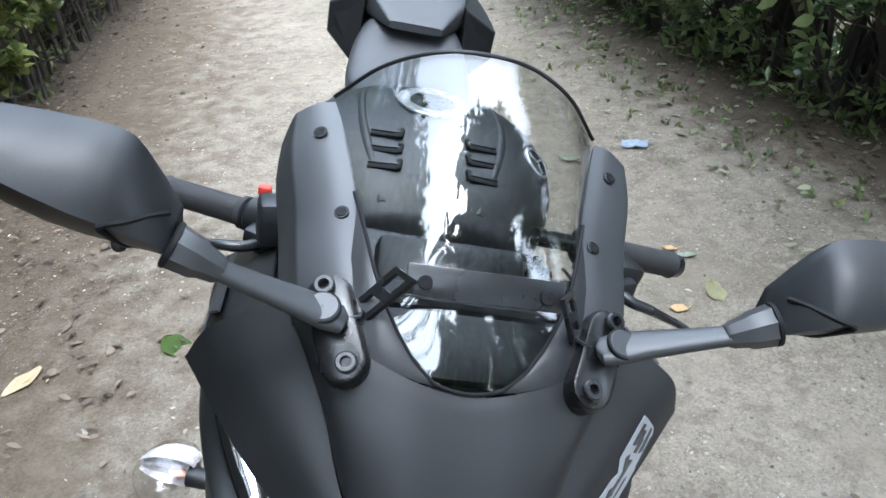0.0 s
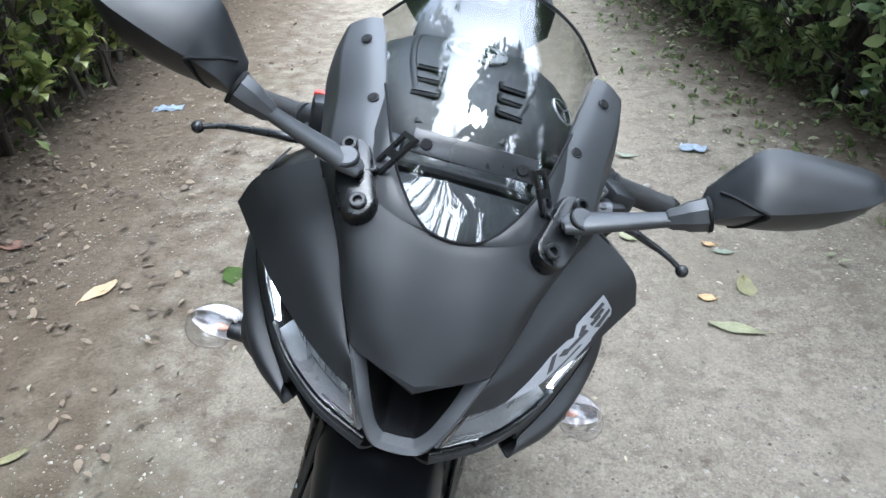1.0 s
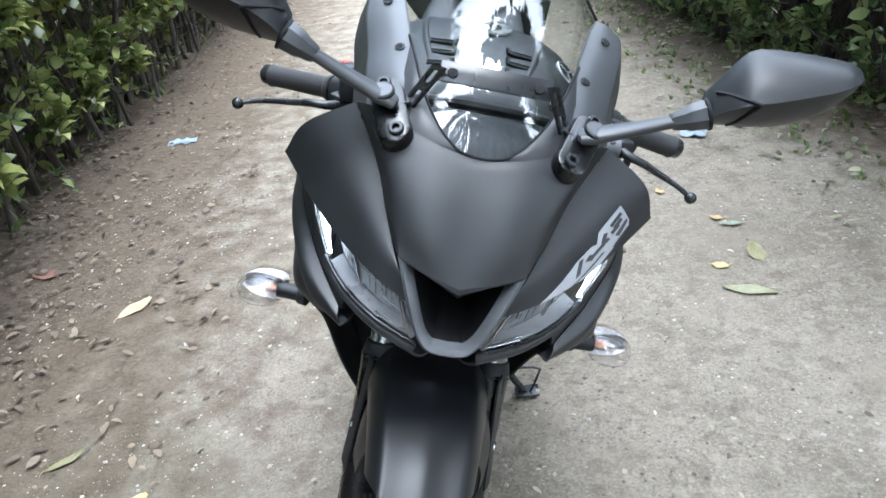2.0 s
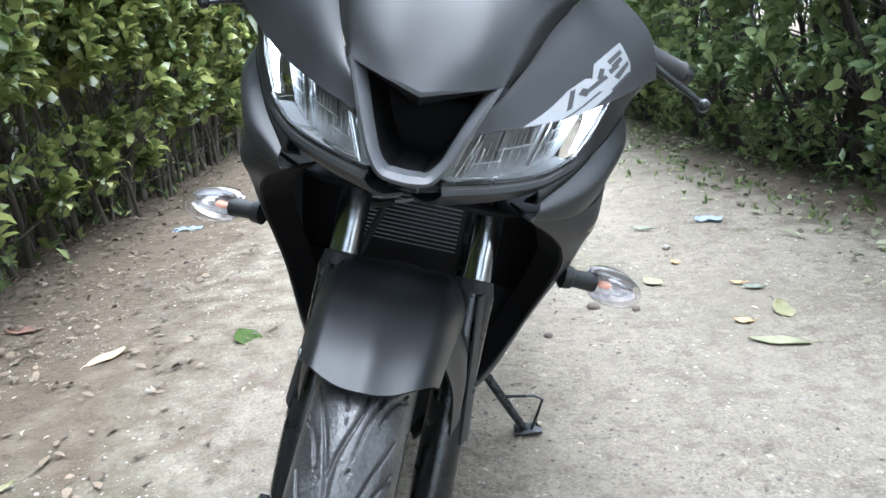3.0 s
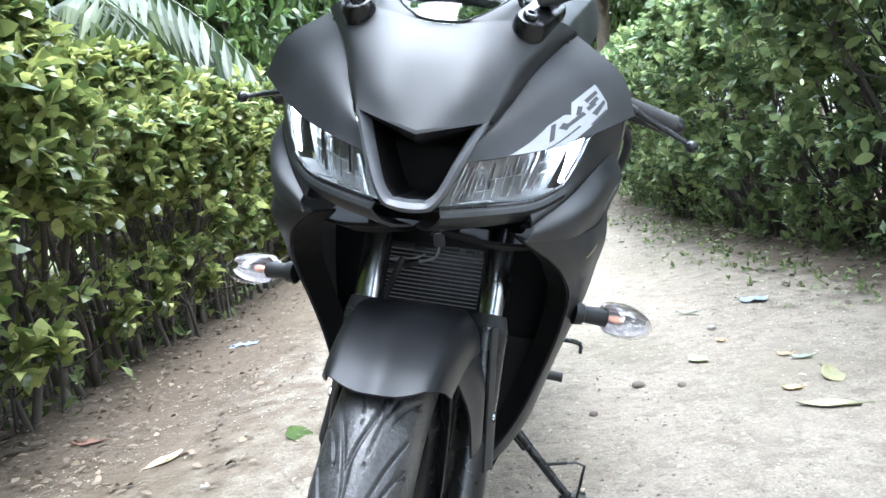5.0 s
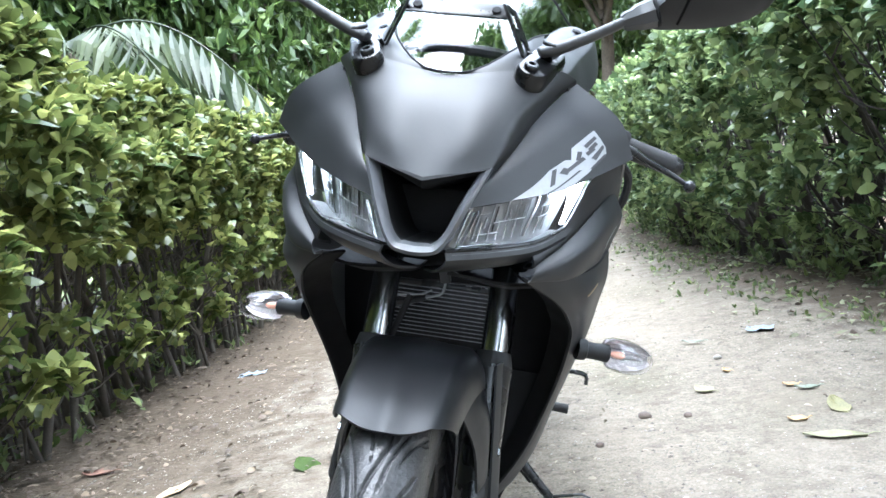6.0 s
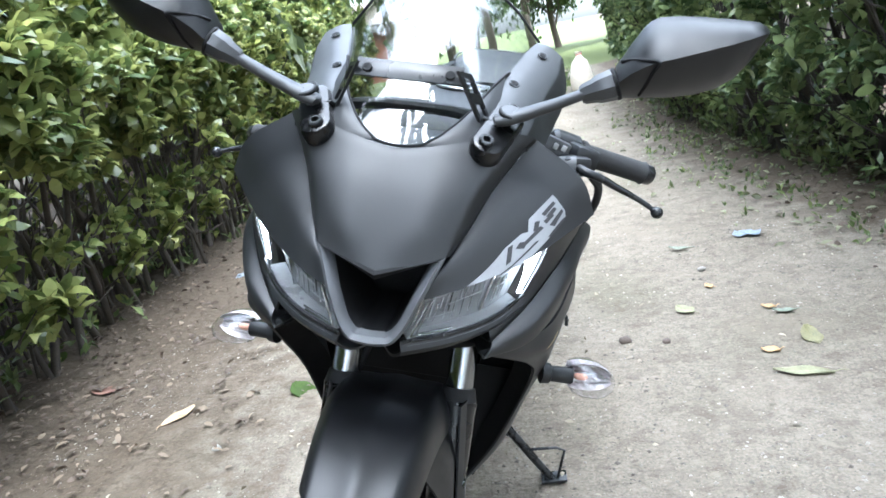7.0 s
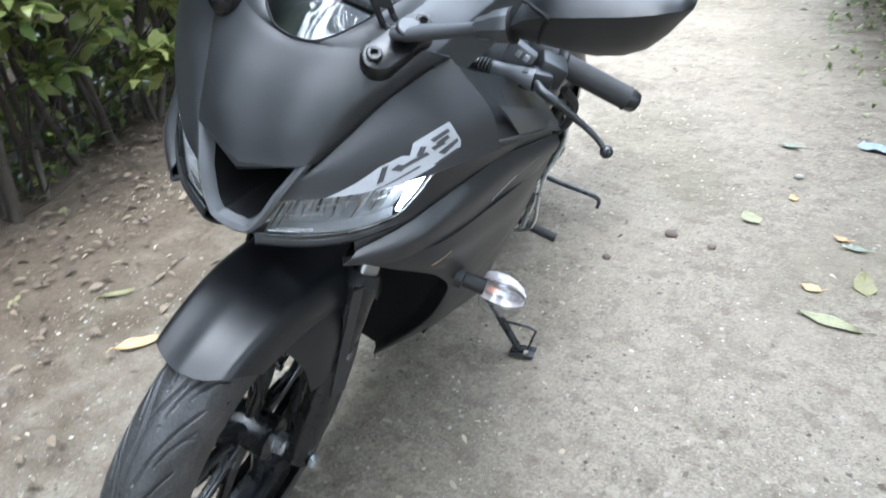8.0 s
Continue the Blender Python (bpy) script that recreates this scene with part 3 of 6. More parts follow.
for s in (1, -1):
    shell("cowl_wing", PANEL, 29, 17, MATTE, bike, "matte black side panel of the front cowl", 0.003, s, (0.6, -0.6, 0.4))
    shell("inner_side_panel", [
        [(0.148, 0.158, 0.934), (0.165, 0.22, 0.912), (0.172, 0.30, 0.886), (0.176, 0.38, 0.860), (0.178, 0.44, 0.840)],
        [(0.198, 0.168, 0.896), (0.207, 0.24, 0.869), (0.215, 0.33, 0.836), (0.224, 0.41, 0.806), (0.230, 0.46, 0.788)],
        [(0.222, 0.172, 0.852), (0.228, 0.25, 0.833), (0.234, 0.34, 0.813), (0.240, 0.42, 0.792), (0.244, 0.46, 0.778)]], 17, 11, PLASTIC, bike, "dark inner panel behind the cowl wing", 0.003, s, (1, 0, 0.5))
    # screen cover strips with screws
    cover = shell("screen_cover", [
        [(0.088, 0.118, 0.960), (0.108, 0.122, 0.954), (0.131, 0.131, 0.944), (0.138, 0.136, 0.937), (0.149, 0.150, 0.905)],
        [(0.094, 0.165, 0.983), (0.115, 0.168, 0.978), (0.140, 0.176, 0.967), (0.147, 0.181, 0.959), (0.158, 0.195, 0.922)],
        [(0.101, 0.220, 1.004), (0.122, 0.222, 0.999), (0.148, 0.229, 0.987), (0.155, 0.234, 0.979), (0.166, 0.246, 0.940)],
        [(0.115, 0.285, 1.029), (0.136, 0.286, 1.025), (0.160, 0.291, 1.014), (0.168, 0.295, 1.006), (0.178, 0.304, 0.970)],
        [(0.132, 0.343, 1.046), (0.147, 0.341, 1.0435), (0.163, 0.338, 1.034), (0.170, 0.337, 1.026), (0.179, 0.338, 0.995)]], 21, 25, TRIM, bike, "satin black cover strip along the windscreen", 0.006, s, (0.3, -0.6, 1))
    for c in ((0.113, 0.212, 0.998), (0.1415, 0.300, 1.0305)):
        disc("screw", Vector((c[0] * s, c[1], c[2])), (0.35 * s, -0.45, 0.85), 0.0050, 0.0022, DEEP, cover, "black cross-head screw", 16)
        disc("screw_ring", Vector((c[0] * s, c[1], c[2])), (0.35 * s, -0.45, 0.85), 0.0066, 0.0016, SATIN, cover, "", 16, 1, 0.0048)
    # mirror foot pad
    pad = []
    for k, (r, h) in enumerate(((0.0195, -0.012), (0.0195, 0.003), (0.0175, 0.0080), (0.0150, 0.0092))):
        ax = Vector((0.020, 0.052, 0.030)).normalized()
        up = Vector((0.25, -0.50, 0.83))
        up = (up - ax * up.dot(ax)).normalized()
        sd = ax.cross(up)
        rg = []
        for i in range(28):
            t = 2 * math.pi * i / 28
            stretch = 0.026 if math.sin(t) > 0 else -0.026
            p = Vector((0.105, 0.111, 0.9505)) + sd * (r * math.cos(t)) + ax * (r * math.sin(t) + stretch) + up * h
            rg.append(p)
        pad.append(rg)
    mirror = loft("mirror", pad, GLOSS, bike, "black folding mirror on a slender stalk", s)
    MUP = up
    for c in ((0.0935, 0.0850, 0.9375), (0.117, 0.138, 0.9675)):
        disc("bolt", Vector((c[0] * s, c[1], c[2])) + Vector((MUP.x * s, MUP.y, MUP.z)) * 0.009, (MUP.x * s, MUP.y, MUP.z), 0.0085, 0.005, SATIN, mirror, "black socket bolt", 18, 1, 0.0045)
    piv = Vector((0.118, 0.106, 0.966))
    # stalk and hexagonal collar
    stalk = []
    for p, a, b in (((0.100, 0.104, 0.9655), 0.006, 0.005), ((0.104, 0.104, 0.966), 0.0165, 0.008), ((0.118, 0.105, 0.970), 0.0195, 0.009), ((0.135, 0.104, 0.977), 0.0172, 0.0085), ((0.165, 0.098, 0.991), 0.0136, 0.0075), ((0.193, 0.091, 1.0055), 0.0108, 0.0070)):
        stalk.append(ring(p, a, b, 18, (0.04, 0.82, 0.08), (-0.33, -0.04, 0.75), 2.6))
    st = loft("stalk", stalk, TRIM, mirror, "satin black mirror stalk", s, 45)
    CAX = Vector((0.033, 0.002, 0.0145)).normalized()
    cy = Vector((0, 1, 0))
    cz = CAX.cross(cy)
    c0 = Vector((0.190, 0.0915, 1.004))
    loft("collar", [ring(c0 + CAX * q, r, r, n, cy, cz, 2.0) for q, r, n in ((0, 0.0085, 8), (0.004, 0.0108, 8), (0.014, 0.0125, 8), (0.019, 0.0150, 8), (0.036, 0.0168, 8), (0.038, 0.0160, 8))], TRIM, mirror, "faceted collar of the mirror stalk", s, 30)
    loft("collar_seal", [ring(c0 + CAX * q, r, r, 20, cy, cz) for q, r in ((0.0355, 0.0150), (0.0365, 0.0174), (0.0395, 0.0174), (0.0405, 0.0150))], DEEP, mirror, "", s)
    disc("pivot_ring", Vector((piv.x * s, piv.y - 0.0030, piv.z + 0.0085)), (MUP.x * s * 0.6, MUP.y * 0.6, MUP.z), 0.0140, 0.0036, DEEP, mirror, "", 24)
    disc("pivot_cap", Vector((piv.x * s, piv.y - 0.0032, piv.z + 0.0090)), (MUP.x * s * 0.6, MUP.y * 0.6, MUP.z), 0.0125, 0.0042, TRIM, mirror, "round pivot cap with small notches", 24)
    # housing: two faces that meet in a rising fold
    pod = []
    POD = ((0.224, 1.005, 1.038, 1.020, 0.080), (0.228, 1.004, 1.045, 1.024, 0.076), (0.236, 1.004, 1.061, 1.032, 0.071), (0.246, 1.005, 1.078, 1.039, 0.066), (0.253, 1.006, 1.086, 1.043, 0.064), (0.262, 1.007, 1.0905, 1.047, 0.062), (0.280, 1.009, 1.0930, 1.053, 0.061), (0.305, 1.014, 1.0945, 1.062, 0.062), (0.328, 1.023, 1.0950, 1.070, 0.065),
           (0.346, 1.036, 1.0948, 1.077, 0.070), (0.358, 1.054, 1.0940, 1.082, 0.078), (0.366, 1.072, 1.0910, 1.084, 0.090), (0.370, 1.081, 1.0880, 1.0845, 0.102))
    for x, lo, hi, rz, ry in POD:
        top, rid, bot = Vector((x, 0.114, hi)), Vector((x, ry, rz)), Vector((x, 0.112, lo))
        rg = [Vector((x, 0.122, hi - 0.1 * (hi - lo)))]
        for a, b, n in ((top, rid, 9), (rid, bot, 9)):
            nrm = Vector((0, -(a.z - b.z), -(b.y - a.y))).normalized()
            for k in range(n):
                f = k / n
                rg.append(a.lerp(b, f) + nrm * (0.15 * (a - b).length * 4 * f * (1 - f) * (0.75 if b is rid else 0.6)))
        rg += [bot, Vector((x, 0.122, lo + 0.1 * (hi - lo)))]
        pod.append(rg)
    hs = loft("housing", pod, PLASTIC, mirror, "dark grey-black mirror housing with a fold line", s, 33)
    # the seam that sets off the inner cap
    tube("seam", [(0.2275, 0.096, 1.0425), (0.236, 0.0845, 1.0455), (0.248, 0.0695, 1.0470), (0.261, 0.0610, 1.0462), (0.258, 0.0685, 1.0360), (0.254, 0.0850, 1.0200), (0.251, 0.1010, 1.0100)], 0.0021, DEEP, hs, "dark seam in the housing", 40, 6, s)
    disc("glass", (0.292 * s, 0.1235, 1.052), (0, 1, 0), 0.034, 0.002, CHROME, mirror, "mirror glass", 32)

# windscreen
SCREEN_NET = [
    sym([(0, 0.0785, 0.9285), (0.030, 0.083, 0.932), (0.062, 0.098, 0.944), (0.090, 0.122, 0.9605)]),
    sym([(0, 0.120, 0.978), (0.035, 0.125, 0.980), (0.070, 0.142, 0.981), (0.097, 0.170, 0.984)]),
    sym([(0, 0.175, 1.032), (0.040, 0.181, 1.032), (0.078, 0.199, 1.022), (0.105, 0.228, 1.005)]),
    sym([(0, 0.245, 1.083), (0.045, 0.252, 1.080), (0.090, 0.272, 1.062), (0.121, 0.297, 1.031)]),
    sym([(0, 0.318, 1.124), (0.046, 0.323, 1.117), (0.093, 0.339, 1.090), (0.134, 0.358, 1.046)])]
ws_grid = net(SCREEN_NET, 81, 61)
ws = shell("windscreen", net(SCREEN_NET, 41, 31), 0, 0, SCREEN, bike, "clear tinted windscreen with reflections", 0.003, 1, (0, -1, 0.5), cell="ready")
ws.visible_shadow = False


def grid_at(g, u, v):
    """The point of a grid at the shares u and v of its width and height."""
    nv, nu = len(g) - 1, len(g[0]) - 1
    x, y = u * nu, v * nv
    i, j = min(max(int(x), 0), nu - 1), min(max(int(y), 0), nv - 1)
    fx, fy = x - i, y - j
    return g[j][i].lerp(g[j][i + 1], fx).lerp(g[j + 1][i].lerp(g[j + 1][i + 1], fx), fy)


def screen_foot(w):
    """How high the cowl's rounded V reaches on the screen, at the share w of its half width."""
    pts = ((0, 0.0), (0.30, 0.003), (0.48, 0.036), (0.60, 0.088), (0.72, 0.165), (0.82, 0.265), (0.92, 0.41), (1.0, 0.56))
    for (a, p), (b, q) in zip(pts, pts[1:]):
        if w <= b:
            return p + (q - p) * (w - a) / (b - a)
    return pts[-1][1]


cowl_top = spline([(0, 0.0765, 0.9275), (0.062, 0.086, 0.938), (0.120, 0.120, 0.950)], 61)
for s in (1, -1):
    ws_rows = [[], [], [], [], [], []]
    for i in range(27):
        w = 0.26 + 0.70 * i / 26
        high = grid_at(ws_grid, 0.5 + 0.5 * w, screen_foot(w)) + Vector((0.0002, -0.0022, 0.0018))
        near = min(cowl_top, key=lambda p: abs(p.x - high.x)) + Vector((0, 0.0010, -0.0010))
        for j in range(6):
            f = j / 5
            ws_rows[j].append(near.lerp(high, f) + Vector((0, -0.0022, 0.0030)) * (4 * f * (1 - f)) * min(1.0, 20 * (high - near).length))
    shell("cowl_shoulder", ws_rows, 0, 0, MATTE, bike, "matte black shoulder of the cowl along the screen", 0.003, s, (0, -1, 0.5), 0.0, "ready")
edge = [grid_at(ws_grid, 0.5 + 0.5 * w, screen_foot(abs(w))) for w in [-0.98 + 1.96 * i / 56 for i in range(57)]]
tube("edge_seal", [p + Vector((0, -0.0016, 0.0014)) for p in edge], 0.0017, DEEP, ws, "black rubber seal", seg=8)
top_edge = spline(sym([(0, 0.318, 1.124), (0.046, 0.323, 1.117), (0.093, 0.339, 1.090), (0.134, 0.358, 1.046)]), 33)
tube("edge_bead", top_edge, 0.0020, PLASTIC, ws, "dark polished edge", seg=8)

# accessory bracket inside the screen line
bracket = box("holder_bracket", (0.122, 0.003, 0.024), pose(0.0, 0.1075, 1.0085, -38, 0, 0), SATIN, bike, "black perforated metal holder bracket", 0.001)
for s in (1, -1):
    disc("slot", (0.047 * s, 0.1045, 1.0085), (0, -0.79, 0.61), 0.0056, 0.0022, DEEP, bracket, "slotted hole", 14)
    a0, a1 = Vector((0.060, 0.106, 1.0125)), Vector((0.088, 0.126, 0.957))
    wv = Vector((0.0065, 0.0105, -0.002))
    bm = bmesh.new()
    pieces = [(0, 1, -1.0, -0.55), (0, 1, 0.55, 1.0)] + [(k / 2 - 0.10, k / 2 + 0.10, -0.55, 0.55) for k in range(3)]
    for f0, f1, w0, w1 in pieces:
        c = [a0.lerp(a1, max(0, f0)) + wv * w0, a0.lerp(a1, min(1, f1)) + wv * w0, a0.lerp(a1, min(1, f1)) + wv * w1, a0.lerp(a1, max(0, f0)) + wv * w1]
        th = Vector((0.003, 0, 0.0012))
        vs = [bm.verts.new(((p + o).x * s, (p + o).y, (p + o).z)) for o in (th * 0, th) for p in c]
        for q in ((0, 1, 2, 3), (7, 6, 5, 4), (0, 4, 5, 1), (1, 5, 6, 2), (2, 6, 7, 3), (3, 7, 4, 0)):
            bm.faces.new([vs[i] for i in q])
    part("leg_plate", bm, SATIN, bracket, "perforated leg", False)
    box("foot_tab", (0.020, 0.030, 0.003), pose(0.095, 0.124, 0.9575, -25, 20, 0), SATIN, bracket, "", 0.001, s)

# intake: grey frame, lip and dark duct
def loop_points(inset, back):
    """The intake's outline, from the middle of the V to the lip, shrunk and pushed in."""
    half = [V_TIP + Vector((0, 0, -inset * 1.0)), V_OUT + Vector((-inset * 1.25, 0, -inset * 0.75)), H_TOP + Vector((-inset, 0, 0))]
    low = spline([H_TOP + Vector((-inset, 0, 0)), Vector((0.040 - inset * 0.9, -0.003, 0.752)), Vector((0.027 - inset * 0.7, -0.006, 0.732 + inset * 0.6)), Vector((0.012, -0.007, 0.7265 + inset)), Vector((0, -0.007, 0.7255 + inset))], 17)
    seg = []
    for a, b, k in ((0, 1, 8), (1, 2, 8)):
        seg += [half[a].lerp(half[b], i / k) for i in range(k)]
    seg += low
    full = seg + [Vector((-p.x, p.y, p.z)) for p in reversed(seg[1:-1])]
    return [p + Vector((0, back, 0)) for p in full]


rings = [loop_points(-0.001, 0.012), loop_points(0.0, -0.002), loop_points(0.004, -0.005), loop_points(0.010, -0.001), loop_points(0.013, 0.010), loop_points(0.013, 0.07), loop_points(0.016, 0.16)]
n = len(rings[0])
def band_mesh(name, rs, mat, label, cap=False, span=None):
    vs = [p for r in rs for p in r]
    fs = [(k * n + i, k * n + (i + 1) % n, (k + 1) * n + (i + 1) % n, (k + 1) * n + i) for k in range(len(rs) - 1) for i in (span or range(n))]
    if cap:
        fs.append(tuple((len(rs) - 1) * n + i for i in range(n)))
    return finish(name, vs, fs, mat, bike, label)


band_mesh("intake_frame", rings[:5], FRAME, "grey plastic frame round the air intake", False, list(range(8, n - 8)))
# Upper lip in cavity black: stands for the shadow strip below the V.
band_mesh("intake_brow", rings[:5], DEEP, "upper lip of the air intake, blackened for the shadow below the V", False, list(range(8)) + list(range(n - 8, n)))
band_mesh("intake_duct", rings[4:], DEEP, "deep black air intake", True)

# headlights
for s in (1, -1):
    LENS_NET = [[H_TOP, (0.092, 0.0245, 0.793), (0.140, 0.068, 0.808), (0.180, 0.108, 0.829)],
                [(0.044, -0.004, 0.757), (0.088, 0.020, 0.769), (0.134, 0.063, 0.783), (0.172, 0.104, 0.803)],
                [H_LOW, (0.084, 0.020, 0.741), (0.126, 0.058, 0.750), (0.157, 0.094, 0.768)]]
    g = net(LENS_NET, 25, 11)
    lens = shell("headlight", g, 0, 0, CLEAR, bike, "clear headlight lens over chromed reflectors", 0.0025, s, (0.5, -0.8, 0), cell="ready")
    lens.visible_shadow = False
    shell("reflector", [[p + Vector((-0.012, 0.030, -0.002)) for p in r[:23]] for r in g], 0, 0, BEZEL, lens, "smoked chrome headlight bowl", 0.002, s, (0.5, -0.8, 0), cell="ready")
    shell("bowl_floor", [[p + Vector((-0.001, 0.004, 0.0015)) for p in g[-1][1:23]], [p + Vector((-0.011, 0.029, -0.001)) for p in g[-1][1:23]]], 22, 4, BEZEL, lens, "", 0.001, s, (0, 0, 1))
    # reflector ribs: thin upright lines, a few dark slots, level steps
    rf = random.Random(4)

    def inside(u, f, deep):
        """A point deep behind the lens, u along it and f from its upper to its lower edge."""
        c, q = min(23.0, u * 24), min(9.0, f * 10)
        a, b = int(c), int(q)
        p = g[b][a].lerp(g[b][a + 1], c - a).lerp(g[b + 1][a].lerp(g[b + 1][a + 1], c - a), q - b)
        return p + Vector((-0.011, deep, 0))

    for k in range(21):
        u = 0.10 + 0.034 * k + 0.012 * rf.random()
        if 0.585 < u < 0.675:
            continue
        f0, f1 = 0.08 + 0.5 * rf.random() * (k % 3 > 0), 0.92 - 0.4 * rf.random() * (k % 2)
        w = 0.0045 + 0.006 * rf.random()
        q = [[inside(u - w, f, 0.027), inside(u, f, 0.024), inside(u + w, f, 0.028)] for f in (f0, 0.5 * (f0 + f1), f1)]
        shell("facet", q, 5, 5, (REFLECT, BEZEL, CHROME, BEZEL, REFLECT, BEZEL, BEZEL, PLASTIC)[k % 8], lens, "reflector facet", 0.001, s, (0.3, -0.9, 0))
    for f, u0, u1 in ((0.30, 0.12, 0.30), (0.55, 0.34, 0.58), (0.76, 0.10, 0.40), (0.40, 0.68, 0.80), (0.62, 0.68, 0.82)):
        tube("reflector_step", [inside(u0 + (u1 - u0) * k / 6, f, 0.020) for k in range(7)], 0.0009, BEZEL, lens, "", None, 6, s)
    # chromed divider between the bowl and the position light
    q = [[inside(u + 0.012 * math.sin(5 * f), f, d) for u, d in ((0.600, 0.020), (0.618, 0.012), (0.640, 0.013), (0.655, 0.022))] for f in (0.03, 0.3, 0.6, 0.97)]
    shell("divider", q, 7, 9, CHROME, lens, "chromed upright divider", 0.001, s, (0.5, -0.8, 0))
    # running light: broad at the top, running out to a point below
    inner = []
    for b in range(11):
        u0 = 0.815 + 0.013 * b
        inner.append([inside(u0 + (1.0 - u0) * k / 6, b / 10, 0.004) + Vector((0.009, 0, 0)) for k in range(7)])
    shell("running_light", inner, 0, 0, DRL, lens, "lit white daytime running light", 0.003, s, (0.5, -0.8, 0), cell="ready")
    for back, rad in ((0.003, 0.0017), (0.012, 0.0012)):
        o = Vector((back * 0.5, back, 0))
        tube("edge_strip", [g[1][1] + o, g[9][1] + o, g[9][7] + o], rad, REFLECT, lens, "", seg=8, side=s)
    low = g[-1]
    tube("lens_seal", [p + Vector((0, -0.0026, 0.0008)) for p in low], 0.0023, GLOSS, lens, "thin black seal below the lens", None, 8, s)
    tube("lens_edge", [p + Vector((0.001, -0.0040, -0.0035)) for p in low[1:22]], 0.0008, GREYP, lens, "pale lower edge of the lens", None, 6, s)
    rim_rows = [[p + Vector((0.000, -0.004, 0.000)) for p in low], [p + Vector((0.002, -0.004, -0.012)) for p in low], [p + Vector((-0.012, 0.016, -0.026)) for p in low], [p + Vector((-0.03, 0.05, -0.028)) for p in low]]
    shell("headlight_rim", rim_rows, 25, 9, MATTE, bike, "matte black rim under the headlight", 0.003, s, (0.2, -1, -0.3))
    # blade below the headlight running back along the fairing
    BLADE = [
        [(0.130, 0.055, 0.724), (0.166, 0.100, 0.757), (0.200, 0.160, 0.800), (0.219, 0.25, 0.812), (0.233, 0.34, 0.800), (0.240, 0.43, 0.782)],
        [(0.129, 0.044, 0.716), (0.180, 0.092, 0.742), (0.214, 0.165, 0.775), (0.230, 0.26, 0.785), (0.243, 0.35, 0.780), (0.250, 0.43, 0.768)],
        [(0.124, 0.041, 0.706), (0.174, 0.095, 0.712), (0.206, 0.180, 0.730), (0.221, 0.28, 0.741), (0.234, 0.36, 0.740), (0.240, 0.43, 0.735)],
        [(0.116, 0.050, 0.708), (0.158, 0.100, 0.706), (0.205, 0.185, 0.710), (0.220, 0.28, 0.714), (0.229, 0.36, 0.714), (0.231, 0.43, 0.712)]]
    blade_grid = net(BLADE, 41, 31)
    blade = shell("side_blade", blade_grid, 0, 0, MATTE, bike, "matte black aero blade under the headlight", 0.003, s, (1, -0.3, 0), cell="ready")
    if s > 0:
        blade_left = blade
    shell("inner_cheek", [[(0.122, 0.056, 0.742), (0.152, 0.090, 0.764), (0.166, 0.104, 0.790), (0.180, 0.117, 0.826), (0.218, 0.174, 0.856), (0.228, 0.25, 0.84), (0.238, 0.40, 0.80)],
                          [(0.128, 0.055, 0.722), (0.160, 0.095, 0.750), (0.182, 0.128, 0.778), (0.199, 0.163, 0.798), (0.216, 0.24, 0.808), (0.226, 0.32, 0.801), (0.236, 0.42, 0.780)],
                          [(0.116, 0.075, 0.716), (0.148, 0.120, 0.735), (0.168, 0.160, 0.750), (0.186, 0.195, 0.760), (0.203, 0.25, 0.768), (0.215, 0.33, 0.765), (0.226, 0.42, 0.755)]], 25, 9, MATTE, bike, "", 0.003, s, (1, -0.3, 0))
    # main side fairing
    FAIR = [
        [(0.119, 0.050, 0.706), (0.160, 0.090, 0.708), (0.197, 0.145, 0.718), (0.218, 0.24, 0.728), (0.232, 0.38, 0.728), (0.224, 0.56, 0.71), (0.195, 0.70, 0.66)],
        [(0.158, 0.110, 0.677), (0.180, 0.125, 0.682), (0.203, 0.155, 0.688), (0.220, 0.25, 0.690), (0.235, 0.38, 0.690), (0.222, 0.56, 0.67), (0.194, 0.70, 0.62)],
        [(0.178, 0.165, 0.648), (0.190, 0.180, 0.650), (0.205, 0.210, 0.652), (0.216, 0.28, 0.652), (0.229, 0.40, 0.645), (0.216, 0.56, 0.62), (0.190, 0.70, 0.57)],
        [(0.187, 0.225, 0.606), (0.194, 0.240, 0.604), (0.203, 0.270, 0.600), (0.211, 0.33, 0.594), (0.219, 0.42, 0.582), (0.208, 0.56, 0.545), (0.187, 0.69, 0.50)],
        [(0.176, 0.335, 0.500), (0.181, 0.350, 0.496), (0.185, 0.380, 0.488), (0.189, 0.43, 0.474), (0.191, 0.49, 0.458), (0.188, 0.58, 0.44), (0.175, 0.68, 0.425)],
        [(0.136, 0.390, 0.365), (0.142, 0.405, 0.358), (0.148, 0.430, 0.349), (0.154, 0.47, 0.339), (0.159, 0.53, 0.332), (0.162, 0.60, 0.326), (0.160, 0.70, 0.33)],
        [(0.055, 0.400, 0.228), (0.066, 0.430, 0.225), (0.076, 0.460, 0.224), (0.088, 0.50, 0.222), (0.105, 0.57, 0.222), (0.130, 0.66, 0.216), (0.150, 0.76, 0.215)]]
    gf = net(FAIR, 45, 33)
    shell("side_fairing", gf, 0, 0, MATTE, bike, "matte black lower side fairing", 0.004, s, (1, 0, 0), cell="ready")
    shell("fairing_lip", [[row[0] + Vector((-0.016 - 0.012 * min(1, 3 * j / 32), 0.050, 0.0)), row[0] + Vector((-0.008, 0.020, 0.0)), row[0] + Vector((-0.0035, 0.002, 0))] for j, row in enumerate(gf)], 0, 0, DEEP, bike, "black plastic inner edge of the fairing", 0.003, s, (-1, 0, 0), 0.0, "ready")
